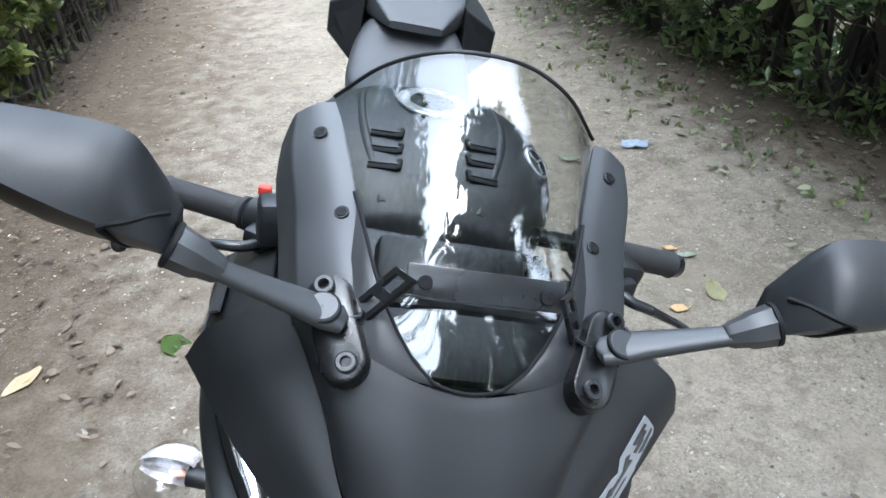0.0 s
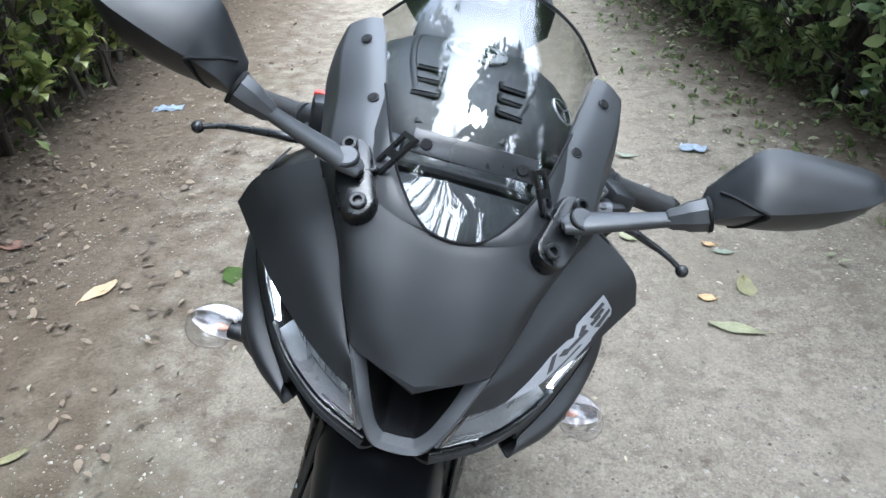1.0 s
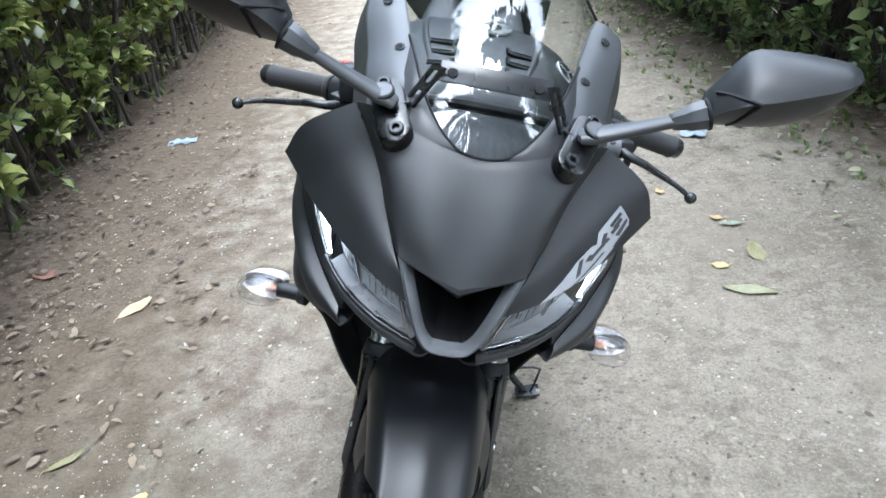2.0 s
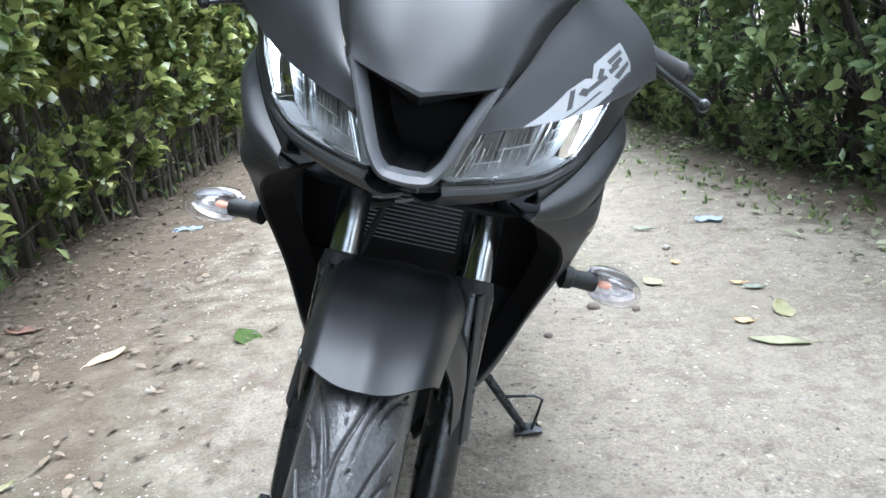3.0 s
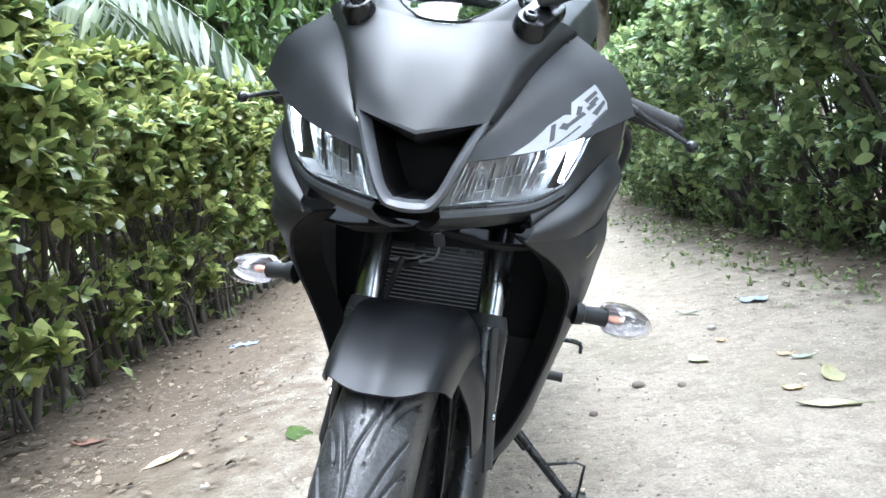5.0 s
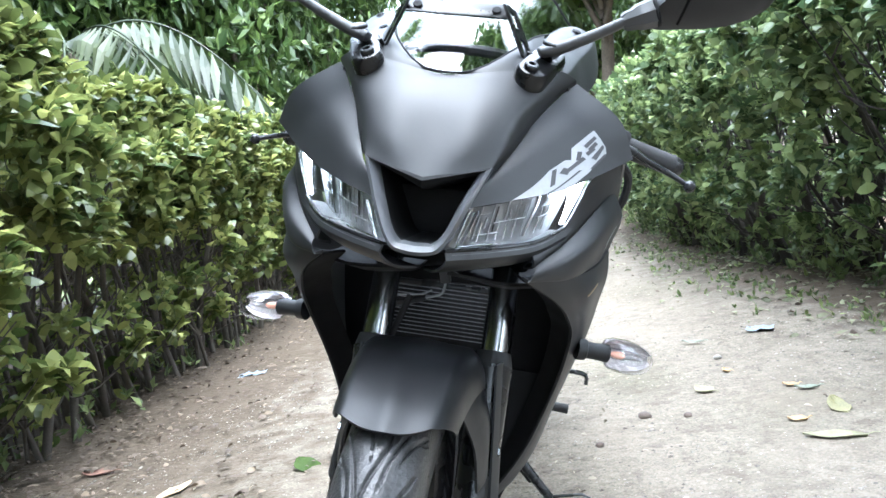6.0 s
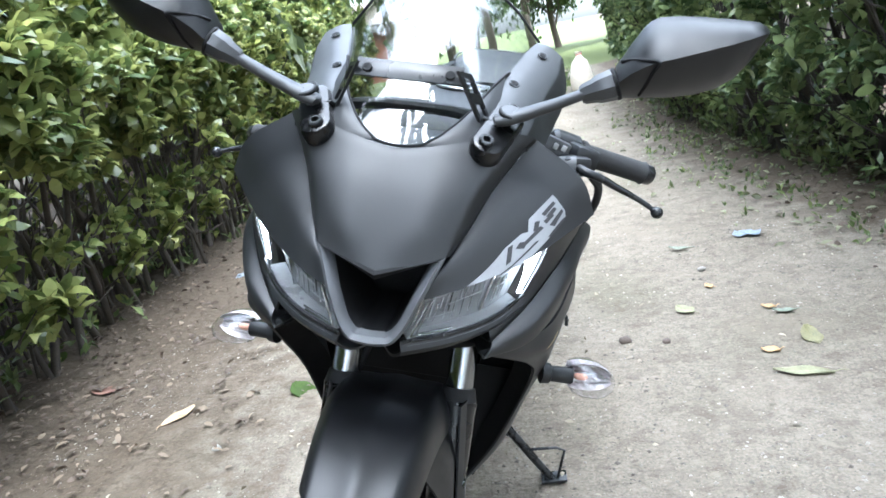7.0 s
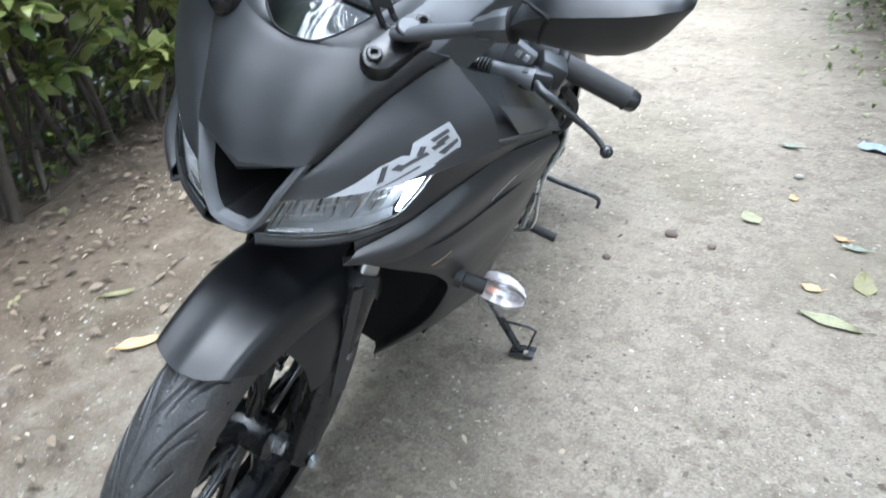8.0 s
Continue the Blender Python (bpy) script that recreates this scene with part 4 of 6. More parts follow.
    # blinker
    base, tip = Vector((0.198, 0.262, 0.592)), Vector((0.313, 0.289, 0.583))
    d = (tip - base).normalized()
    ind = tube("indicator", [base, base + d * 0.012, base + d * 0.014, base + d * 0.046], [0.016, 0.015, 0.0115, 0.0125], PLASTIC, bike, "turn signal with a clear lens on a black stem", side=s, seg=16)
    lr = [(0.042, 0.0155), (0.045, 0.0200), (0.055, 0.0228), (0.076, 0.0230), (0.090, 0.0200), (0.101, 0.0145), (0.108, 0.0080), (0.1115, 0.001)]
    le = loft("lens", [ring(base + d * q, r * (1.5 + 0.5 * min(1.0, (q - 0.042) / 0.02)), r * 0.97, 28, (0.2, -1, 0), (0, 0, 1), 2.2) for q, r in lr], LENS, ind, "clear faceted indicator lens", s)
    le.visible_shadow = False
    loft("bulb", [ring(base + d * q, r, r, 14, (0.2, -1, 0), (0, 0, 1)) for q, r in ((0.050, 0.003), (0.056, 0.0052), (0.066, 0.0052), (0.071, 0.002))], ORANGE, ind, "orange bulb", s)
    bowl = []
    for q, rr in lr[:-1]:
        row = []
        for i in range(13):
            t = math.pi * i / 12
            k = rr * (0.90 - 0.20 * (i % 2))
            row.append(base + d * q + Vector((0.2, -1, 0)).normalized() * (-1.86 * k * math.sin(t)) + Vector((0, 0, k * math.cos(t))))
        bowl.append(row)
    shell("reflector", bowl, 0, 0, WHITEREF, ind, "bright faceted reflector", 0.0006, s, (0, -1, 0), cell="ready")

# decal on one cowl wing: a pale field with dark plain shapes
gp = net(PANEL, 61, 41)


def patch(g, corners, nu, nv, mat, name, lift, parent, label="", side=1):
    """A four-cornered patch lying on a panel's grid, corners as (u, v) shares of it."""
    a, b, c, d = [Vector((*q, 0)) for q in corners]
    rows = [[grid_at(g, *(a.lerp(b, i / nu).lerp(d.lerp(c, i / nu), j / nv))[:2]) for i in range(nu + 1)] for j in range(nv + 1)]
    return shell(name, rows, 0, 0, mat, parent, label, 0.0006, side, (0.6, -0.6, 0.4), lift, "ready")


# the pale field: its lower and upper bounds along the panel
BOUNDS = ((0.268, 0.003, 0.010), (0.47, 0.003, 0.250), (0.575, 0.003, 0.292), (0.618, 0.010, 0.268), (0.628, 0.012, 0.386), (0.740, 0.078, 0.450), (0.800, 0.140, 0.482), (0.848, 0.196, 0.262))
rows = [[], [], [], [], []]
for i in range(59):
    u = 0.268 + 0.58 * i / 58
    k = max(q for q in range(len(BOUNDS) - 1) if BOUNDS[q][0] <= u + 1e-9)
    f = (u - BOUNDS[k][0]) / (BOUNDS[k + 1][0] - BOUNDS[k][0])
    lo, hi = [BOUNDS[k][q] + f * (BOUNDS[k + 1][q] - BOUNDS[k][q]) for q in (1, 2)]
    for j in range(5):
        rows[j].append(grid_at(gp, u, lo + (hi - lo) * j / 4))
field = shell("decal", rows, 0, 0, STICKER, bike, "grey printed decal with dark block shapes", 0.0006, 1, (0.6, -0.6, 0.4), 0.0012, "ready")
for q in ([(0.487, 0.239), (0.515, 0.241), (0.499, 0.083), (0.471, 0.068)], [(0.531, 0.181), (0.561, 0.221), (0.611, 0.180), (0.583, 0.137)], [(0.581, 0.193), (0.601, 0.161), (0.717, 0.219), (0.696, 0.257)],
          [(0.665, 0.328), (0.694, 0.308), (0.679, 0.228), (0.649, 0.247)], [(0.709, 0.364), (0.788, 0.421), (0.800, 0.386), (0.727, 0.326)], [(0.735, 0.314), (0.787, 0.361), (0.801, 0.325), (0.754, 0.275)],
          [(0.717, 0.284), (0.772, 0.311), (0.783, 0.278), (0.734, 0.243)], [(0.447, 0.004), (0.468, 0.004), (0.686, 0.125), (0.666, 0.136)], [(0.741, 0.104), (0.759, 0.093), (0.842, 0.170), (0.836, 0.196)],
          [(0.753, 0.209), (0.830, 0.299), (0.837, 0.263), (0.783, 0.170)]):
    patch(gp, q, 6, 4, DECAL, "dark_shape", 0.0017, field)

# small print, a bright seam and a slider knob on the side fairing
for k in range(6):
    u = 0.548 + 0.018 * k
    v = 0.70 - 0.032 * k
    patch(blade_grid, [(u, v), (u + 0.012, v - 0.02), (u + 0.012, v - 0.075), (u, v - 0.055)], 3, 2, STICKER, "print_mark", 0.0014, blade_left, "pale print mark")
patch(blade_grid, [(0.66, 0.50), (0.78, 0.36), (0.78, 0.335), (0.66, 0.475)], 8, 2, GREYP, "print_line", 0.0012, blade_left)
patch(gf, [(0.275, 0.176), (0.375, 0.128), (0.378, 0.116), (0.275, 0.166)], 10, 2, SEAM, "bright_seam", 0.0012, bike, "thin bronze line on the fairing")
for s in (1, -1):
    kn = tube("slider_knob", [(0.180 * s, 0.600, 0.565), (0.208 * s, 0.603, 0.562), (0.212 * s, 0.603, 0.562)], [0.016, 0.017, 0.012], GRIP, bike, "black rubber crash knob", None, 16)
    disc("knob_bolt", (0.2122 * s, 0.603, 0.562), (s, 0, 0), 0.006, 0.002, SATIN, kn, "", 6)
    shell("inner_fin", [[(0.205, 0.190, 0.893), (0.214, 0.300, 0.856), (0.222, 0.400, 0.822)], [(0.216, 0.215, 0.872), (0.223, 0.310, 0.840), (0.229, 0.385, 0.816)], [(0.222, 0.262, 0.838), (0.227, 0.310, 0.826), (0.232, 0.360, 0.814)]], 11, 9, TRIM, bike, "dark grey fin behind the cowl wing", 0.003, s, (1, 0, 0.5), 0.004)

# dark inner structure behind the cowl
for s in (1, -1):
    shell("inner_panel", [[(0.03, 0.06, 0.70), (0.10, 0.10, 0.69), (0.165, 0.18, 0.69)], [(0.03, 0.22, 0.68), (0.10, 0.24, 0.67), (0.17, 0.30, 0.68)], [(0.03, 0.40, 0.70), (0.10, 0.42, 0.70), (0.17, 0.44, 0.70)]], 7, 7, DEEP, bike, "", 0.004, s, (0, 0, -1))
    shell("inner_fairing", [[(0.10, 0.43, 0.70), (0.15, 0.44, 0.70), (0.205, 0.45, 0.70)], [(0.10, 0.46, 0.50), (0.14, 0.47, 0.50), (0.188, 0.49, 0.48)], [(0.06, 0.50, 0.28), (0.08, 0.50, 0.26), (0.11, 0.50, 0.24)]], 7, 9, DEEP, bike, "", 0.004, s, (0, -1, 0))
shell("belly_front", [[(-0.172, 0.44, 0.50), (0, 0.445, 0.50), (0.172, 0.44, 0.50)], [(-0.128, 0.435, 0.37), (0, 0.45, 0.37), (0.128, 0.435, 0.37)], [(-0.055, 0.425, 0.232), (0, 0.435, 0.228), (0.055, 0.425, 0.232)]], 13, 9, DEEP, bike, "black inner belly panel", 0.003, 1, (0, -1, 0))
box("bulkhead", (0.36, 0.02, 0.22), pose(0, 0.478, 0.70, 0, 0, 0), DEEP, bike, "", 0.004)
box("steering_head", (0.24, 0.05, 0.035), pose(0, 0.235, 0.715, 20, 0, 0), DEEP, bike, "black fork clamp", 0.01)
box("headlight_back", (0.26, 0.10, 0.09), pose(0, 0.165, 0.765, 10, 0, 0), DEEP, bike, "", 0.02)

# radiator with its slats
rad = box("radiator", (0.185, 0.030, 0.165), pose(-0.027, 0.462, 0.548, -12, 0, 0), DEEP, bike, "black radiator with fine horizontal slats", 0.006)
for i in range(21):
    box("slat", (0.172, 0.006, 0.0014), pose(-0.030, 0.443 - 0.0016 * (i - 10.5), 0.480 + 0.0071 * i, -12, 0, 0), SLAT, rad, "", 0)
for z, y in ((0.472, 0.459), (0.628, 0.428)):
    box("tank_bar", (0.185, 0.012, 0.010), pose(-0.027, y, z, -12, 0, 0), SATIN, rad, "", 0.003)
conn = box("hose_connector", (0.017, 0.012, 0.022), pose(-0.016, 0.398, 0.648, 10, -12, 0), GREYP, bike, "pale plastic connector on a wire", 0.003)
tube("wire", [(-0.015, 0.399, 0.640), (-0.015, 0.398, 0.630), (-0.019, 0.397, 0.619), (-0.033, 0.397, 0.613), (-0.050, 0.398, 0.608)], 0.0022, STICKER, conn, "pale grey wire", 16, 8)
tube("sleeve", [(-0.044, 0.397, 0.609), (-0.060, 0.397, 0.604), (-0.097, 0.400, 0.594)], [0.005, 0.0056, 0.005], PLASTIC, conn, "black wire sleeve", 10, 10)
tube("wire", [(-0.035, 0.398, 0.623), (-0.048, 0.396, 0.616), (-0.066, 0.396, 0.612), (-0.092, 0.400, 0.608)], 0.0016, STICKER, conn, "", 14, 6)
tube("wire", [(-0.050, 0.398, 0.605), (-0.070, 0.396, 0.596), (-0.098, 0.400, 0.586)], 0.0015, GREYP, conn, "", 14, 6)
tube("hoop", [(-0.030, 0.395, 0.655), (-0.022, 0.392, 0.664), (-0.008, 0.392, 0.662), (0.004, 0.396, 0.655)], 0.0018, GREYP, conn, "", 12, 6)
# instruments and handlebars
box("instrument_panel", (0.150, 0.030, 0.075), pose(0, 0.255, 0.918, -55, 0, 0), PLASTIC, bike, "black digital instrument panel behind the screen", 0.012)
box("dash_shelf", (0.19, 0.11, 0.012), pose(0, 0.175, 0.912, 12, 0, 0), PLASTIC, bike, "", 0.004)
tube("dash_bar", [(-0.088, 0.150, 0.957), (-0.045, 0.140, 0.966), (0.045, 0.140, 0.966), (0.088, 0.150, 0.957)], 0.007, PLASTIC, bike, "", 11, 8)
box("top_clamp", (0.24, 0.07, 0.022), pose(0, 0.335, 0.880, 20, 0, -3), SATIN, bike, "black upper fork clamp", 0.008)
for s, gi, go, ball, pv in ((1, (0.150, 0.382, 0.908), (0.322, 0.444, 0.864), (0.328, 0.321, 0.834), (0.205, 0.332, 0.884)), (-1, (-0.150, 0.385, 0.874), (-0.328, 0.487, 0.846), (-0.345, 0.369, 0.833), (-0.190, 0.372, 0.860))):
    gi, go, ball, pv = Vector(gi), Vector(go), Vector(ball), Vector(pv)
    bar = tube("handlebar", [gi + (gi - go) * 0.25, go], 0.0105, SATIN, bike, "clip-on handlebar with rubber grip and lever", seg=14)
    tube("grip", [gi.lerp(go, 0.36), gi.lerp(go, 0.37), gi.lerp(go, 0.40), gi.lerp(go, 0.42), gi.lerp(go, 0.94), gi.lerp(go, 0.96)], [0.015, 0.020, 0.020, 0.0165, 0.0165, 0.018], GRIP, bar, "ribbed black rubber grip", seg=18)
    tube("bar_end", [gi.lerp(go, 0.965), gi.lerp(go, 1.03), gi.lerp(go, 1.05)], [0.0165, 0.0155, 0.012], SATIN, bar, "", seg=16)
    tube("switch_housing", [gi.lerp(go, 0.10), gi.lerp(go, 0.13), gi.lerp(go, 0.32), gi.lerp(go, 0.35)], [0.018, 0.024, 0.024, 0.019], PLASTIC, bar, "black switch housing", seg=16)
    tube("lever", [pv, pv.lerp(ball, 0.14) + Vector((0, -0.014, 0.003)), pv.lerp(ball, 0.30) + Vector((0, -0.014, 0.006)), pv.lerp(ball, 0.5) + Vector((0, -0.004, 0.004)), pv.lerp(ball, 0.8) + Vector((0, 0.004, 0.003)), ball], [0.008, 0.0065, 0.006, 0.0052, 0.0042, 0.0035], SATIN, bar, "black ball-ended lever", 22, 10)
    loft("lever_ball", [ring(ball + Vector((0.0088 * math.cos(k * math.pi / 10), 0, 0)), max(0.0004, 0.0088 * math.sin(k * math.pi / 10)), max(0.0004, 0.0088 * math.sin(k * math.pi / 10)), 16, (0, 1, 0), (0, 0, 1)) for k in range(11)], SATIN, bar)
    box("lever_mount", (0.045, 0.03, 0.028), Matrix.Translation(pv) @ pose(0, 0.004, 0.0, 0, 0, 25 * s), PLASTIC, bar, "", 0.007)
    if s < 0:
        box("kill_switch", (0.015, 0.012, 0.011), pose(-0.197, 0.396, 0.912, 0, 0, 0), RED, bar, "red stop switch", 0.003)
        box("brake_reservoir", (0.052, 0.046, 0.050), pose(-0.172, 0.352, 0.902, -8, 0, 10), PLASTIC, bar, "black brake fluid reservoir", 0.008)
    else:
        perch = tube("clutch_perch", [(0.206, 0.328, 0.885), (0.180, 0.325, 0.884), (0.150, 0.322, 0.882)], [0.0145, 0.0125, 0.0095], GREYP, bar, "grey clutch lever perch", seg=14)
        for k in range(4):
            tube("boot_rib", [(0.150 - 0.005 * k, 0.322, 0.882), (0.1475 - 0.005 * k, 0.322, 0.882)], 0.0105 - 0.0005 * k, GRIP, perch, "ribbed rubber boot", seg=14)
        tube("adjuster", [(0.131, 0.321, 0.882), (0.104, 0.320, 0.881)], [0.0082, 0.0078], SATIN, perch, "", seg=12)
        tube("cable_elbow", [(0.106, 0.320, 0.881), (0.098, 0.320, 0.883), (0.095, 0.321, 0.893), (0.097, 0.324, 0.905)], 0.0045, CHROME, perch, "bright cable elbow", 12, 8)
        tube("clutch_cable", [(0.100, 0.322, 0.880), (0.085, 0.33, 0.868), (0.07, 0.34, 0.83), (0.05, 0.34, 0.78)], 0.005, GRIP, bar, "", 14, 8)
        box("perch_clamp", (0.040, 0.055, 0.034), pose(0.214, 0.368, 0.892, 0, 14, 20), PLASTIC, bar, "black perch clamp", 0.008)
        box("switch_bracket", (0.040, 0.020, 0.030), pose(0.175, 0.342, 0.904, 0, 20, 10), GREYP, bar, "grey bracket with two pale marks", 0.004)
        for k in (0, 1):
            box("mark", (0.007, 0.002, 0.009), pose(0.176 + 0.012 * k, 0.331, 0.909 - 0.002 * k, 0, 20, 10), SILVER, bar, "", 0.001)
        tube("silver_wire", [(0.150, 0.62, 0.76), (0.190, 0.72, 0.70), (0.206, 0.75, 0.632), (0.192, 0.76, 0.517), (0.200, 0.78, 0.407), (0.16, 0.80, 0.36)], 0.0042, SILVER, bike, "silver sheathed wire along the fairing", 24, 8)
        tube("hose", [(0.235, 0.40, 0.86), (0.252, 0.425, 0.835), (0.245, 0.45, 0.79), (0.21, 0.47, 0.74)], 0.0065, GRIP, bike, "black hose under the bar", 16, 8)

# fuel tank, seat and tail
def hull(name, stations, mat, label, parent=None, power=2.6, n=32):
    """A lofted body along the bike; stations are (y, half width, bottom, top)."""
    rg = []
    for y, w, lo, hi in stations:
        mid, h = 0.5 * (lo + hi), 0.5 * (hi - lo)
        rg.append(ring((0, y, mid), w, h, n, (1, 0, 0), (0, 0, 1), power))
    k = len(rg)
    smooth = [spline([r[i] for r in rg], 4 * k) for i in range(n)]
    return loft(name, [[smooth[i][j] for i in range(n)] for j in range(4 * k)], mat, parent or bike, label, 1, 50)


TANK = [(0.455, 0.100, 0.78, 0.868), (0.50, 0.145, 0.74, 0.905), (0.57, 0.182, 0.72, 0.932), (0.65, 0.192, 0.71, 0.944), (0.74, 0.180, 0.70, 0.938), (0.84, 0.142, 0.70, 0.905), (0.92, 0.105, 0.70, 0.850), (0.97, 0.085, 0.70, 0.800)]
tank = hull("fuel_tank", TANK, MATTE, "matte black fuel tank with silver filler cap")
disc("filler_ring", (0, 0.672, 0.9445), (0, -0.02, 1), 0.052, 0.004, SILVER, tank, "silver filler cap ring", 40, 1, 0.034)
disc("filler_cap", (0, 0.672, 0.9445), (0, -0.02, 1), 0.034, 0.003, SATIN, tank, "dark filler cap", 32)
box("key_flap", (0.020, 0.009, 0.003), pose(0, 0.672, 0.949, 0, 0, 0), PLASTIC, tank, "", 0.001)
def tank_top(x, y):
    """The height of the tank's skin."""
    for (y0, w0, l0, h0), (y1, w1, l1, h1) in zip(TANK, TANK[1:]):
        if y0 <= y <= y1:
            f = (y - y0) / (y1 - y0)
            w, lo, hi = w0 + f * (w1 - w0), l0 + f * (l1 - l0), h0 + f * (h1 - h0)
            return 0.5 * (lo + hi) + 0.5 * (hi - lo) * max(0.0, 1 - (abs(x) / w) ** 2.6) ** (1 / 2.6)
    return 0.9


for s in (1, -1):
    disc("emblem", (0.1525 * s, 0.608, 0.9045), (0.60 * s, -0.22, 0.77), 0.023, 0.004, SATIN, tank, "round dark emblem with a silver rim", 28)
    disc("emblem_rim", (0.1525 * s, 0.608, 0.9045), (0.60 * s, -0.22, 0.77), 0.0255, 0.005, SILVER, tank, "", 28, 1, 0.0215)
    for a in (20, 140, 260):
        box("emblem_bar", (0.0016, 0.0035, 0.020), Matrix.Translation((0.155 * s, 0.607, 0.908)) @ Vector((0.60 * s, -0.22, 0.77)).to_track_quat("X", "Z").to_matrix().to_4x4() @ pose(0, 0, 0, a, 0, 0) @ pose(0.001, 0, 0.010), SILVER, tank, "", 0.0004)
    # vents: hooked slots with a raised lip
    for k in range(3):
        y = 0.513 + 0.027 * k
        slope = math.degrees(math.atan2(tank_top(0.066, y + 0.01) - tank_top(0.066, y - 0.01), 0.02))
        side = math.degrees(math.atan2(tank_top(0.086, y) - tank_top(0.046, y), 0.04))
        m = pose(0.066 * s, y, tank_top(0.066, y) + 0.001, slope, -side * s, 12 * s)
        box("vent_slot", (0.040, 0.0075, 0.006), m, DEEP, tank, "", 0.001)
        box("vent_slot", (0.0075, 0.017, 0.006), m @ pose(-0.020 * s, 0.0065, 0.0003), DEEP, tank, "", 0.001)
        box("vent_lip", (0.041, 0.0035, 0.007), m @ pose(0, 0.0062, 0.0006), MATTE, tank, "", 0.001)
    shell("tank_ridge", [[(x, y, tank_top(x, y) - 0.003 + h) for y, x in ((0.472, w), (0.54, w + 0.022), (0.62, w + 0.036), (0.72, w + 0.036), (0.82, w + 0.014))] for w, h in ((0.052, 0.0), (0.062, 0.0075), (0.076, 0.0))], 25, 9, MATTE, tank, "", 0.004, s, (0, 0, 1), 0.0)
hull("rider_seat", [(0.93, 0.078, 0.74, 0.800), (0.99, 0.098, 0.74, 0.810), (1.08, 0.118, 0.745, 0.818), (1.17, 0.132, 0.75, 0.832), (1.25, 0.130, 0.76, 0.866), (1.31, 0.115, 0.78, 0.900), (1.34, 0.10, 0.80, 0.905)], VINYL, "black vinyl rider seat rising towards the pillion seat", None, 3.0)
pill = hull("pillion_seat", [(1.246, 0.056, 0.893, 0.9095), (1.250, 0.060, 0.892, 0.9115), (1.30, 0.088, 0.888, 0.934), (1.36, 0.113, 0.886, 0.952), (1.46, 0.113, 0.892, 0.966), (1.58, 0.095, 0.91, 0.975), (1.65, 0.070, 0.93, 0.970)], VINYL, "black flat pillion seat with an overhanging front flap", None, 7.0, 48)
tube("welt", [(-0.113, 1.37, 0.951), (-0.113, 1.46, 0.964), (-0.095, 1.58, 0.974), (-0.062, 1.655, 0.972), (0, 1.668, 0.974), (0.062, 1.655, 0.972), (0.095, 1.58, 0.974), (0.113, 1.46, 0.964), (0.113, 1.37, 0.951)], 0.0035, GREYP, pill, "pale worn seat edge", 40, 6)
tail = hull("tail_cowl", [(1.20, 0.09, 0.74, 0.79), (1.30, 0.112, 0.76, 0.868), (1.42, 0.118, 0.80, 0.90), (1.56, 0.100, 0.84, 0.93), (1.70, 0.075, 0.88, 0.955), (1.78, 0.04, 0.91, 0.95)], MATTE, "matte black tail cowl with flared side panels", None, 3.0)
for s in (1, -1):
    front = [Vector(p) for p in ((0.112, 1.330, 0.940), (0.190, 1.352, 0.899), (0.188, 1.340, 0.838), (0.118, 1.285, 0.785))]
    back = [Vector(p) for p in ((0.060, 1.700, 0.968), (0.085, 1.720, 0.947), (0.085, 1.700, 0.905), (0.065, 1.660, 0.880))]
    rg = []
    for k in range(9):
        f = k / 8
        rg.append([a.lerp(b, f) + Vector((0.018 * math.sin(math.pi * f) * (1 if i in (1, 2) else 0.3), 0, 0.006 * math.sin(math.pi * f))) for i, (a, b) in enumerate(zip(front, back))])
    loft("tail_panel", rg, MATTE, tail, "flared tail panel", s, 25)
    mid = sum(front, Vector()) / 4
    inset = [mid + (p - mid) * 0.93 + Vector((0, -0.0035, 0.001)) for p in front]
    # A flat dark plate stands in for the shade inside the hollow front.
    finish("inlet", [(p.x * s, p.y, p.z) for p in inset] + [(p.x * s, p.y + 0.003, p.z) for p in inset], [(0, 1, 2, 3), (7, 6, 5, 4), (0, 4, 5, 1), (1, 5, 6, 2), (2, 6, 7, 3), (3, 7, 4, 0)], DEEP, tail, "flat dark plate for the shaded hollow in the tail panel's front", False)
box("tail_light", (0.09, 0.02, 0.025), pose(0, 1.775, 0.925, 10, 0, 0), RED, bike, "red tail light", 0.006)
shell("rear_mudguard", [[(-0.07, 1.60, 0.83), (0, 1.60, 0.84), (0.07, 1.60, 0.83)], [(-0.07, 1.72, 0.70), (0, 1.73, 0.71), (0.07, 1.72, 0.70)], [(-0.06, 1.82, 0.55), (0, 1.83, 0.55), (0.06, 1.82, 0.55)]], 9, 9, PLASTIC, bike, "black rear mudguard", 0.004, 1, (0, 1, 0.5))

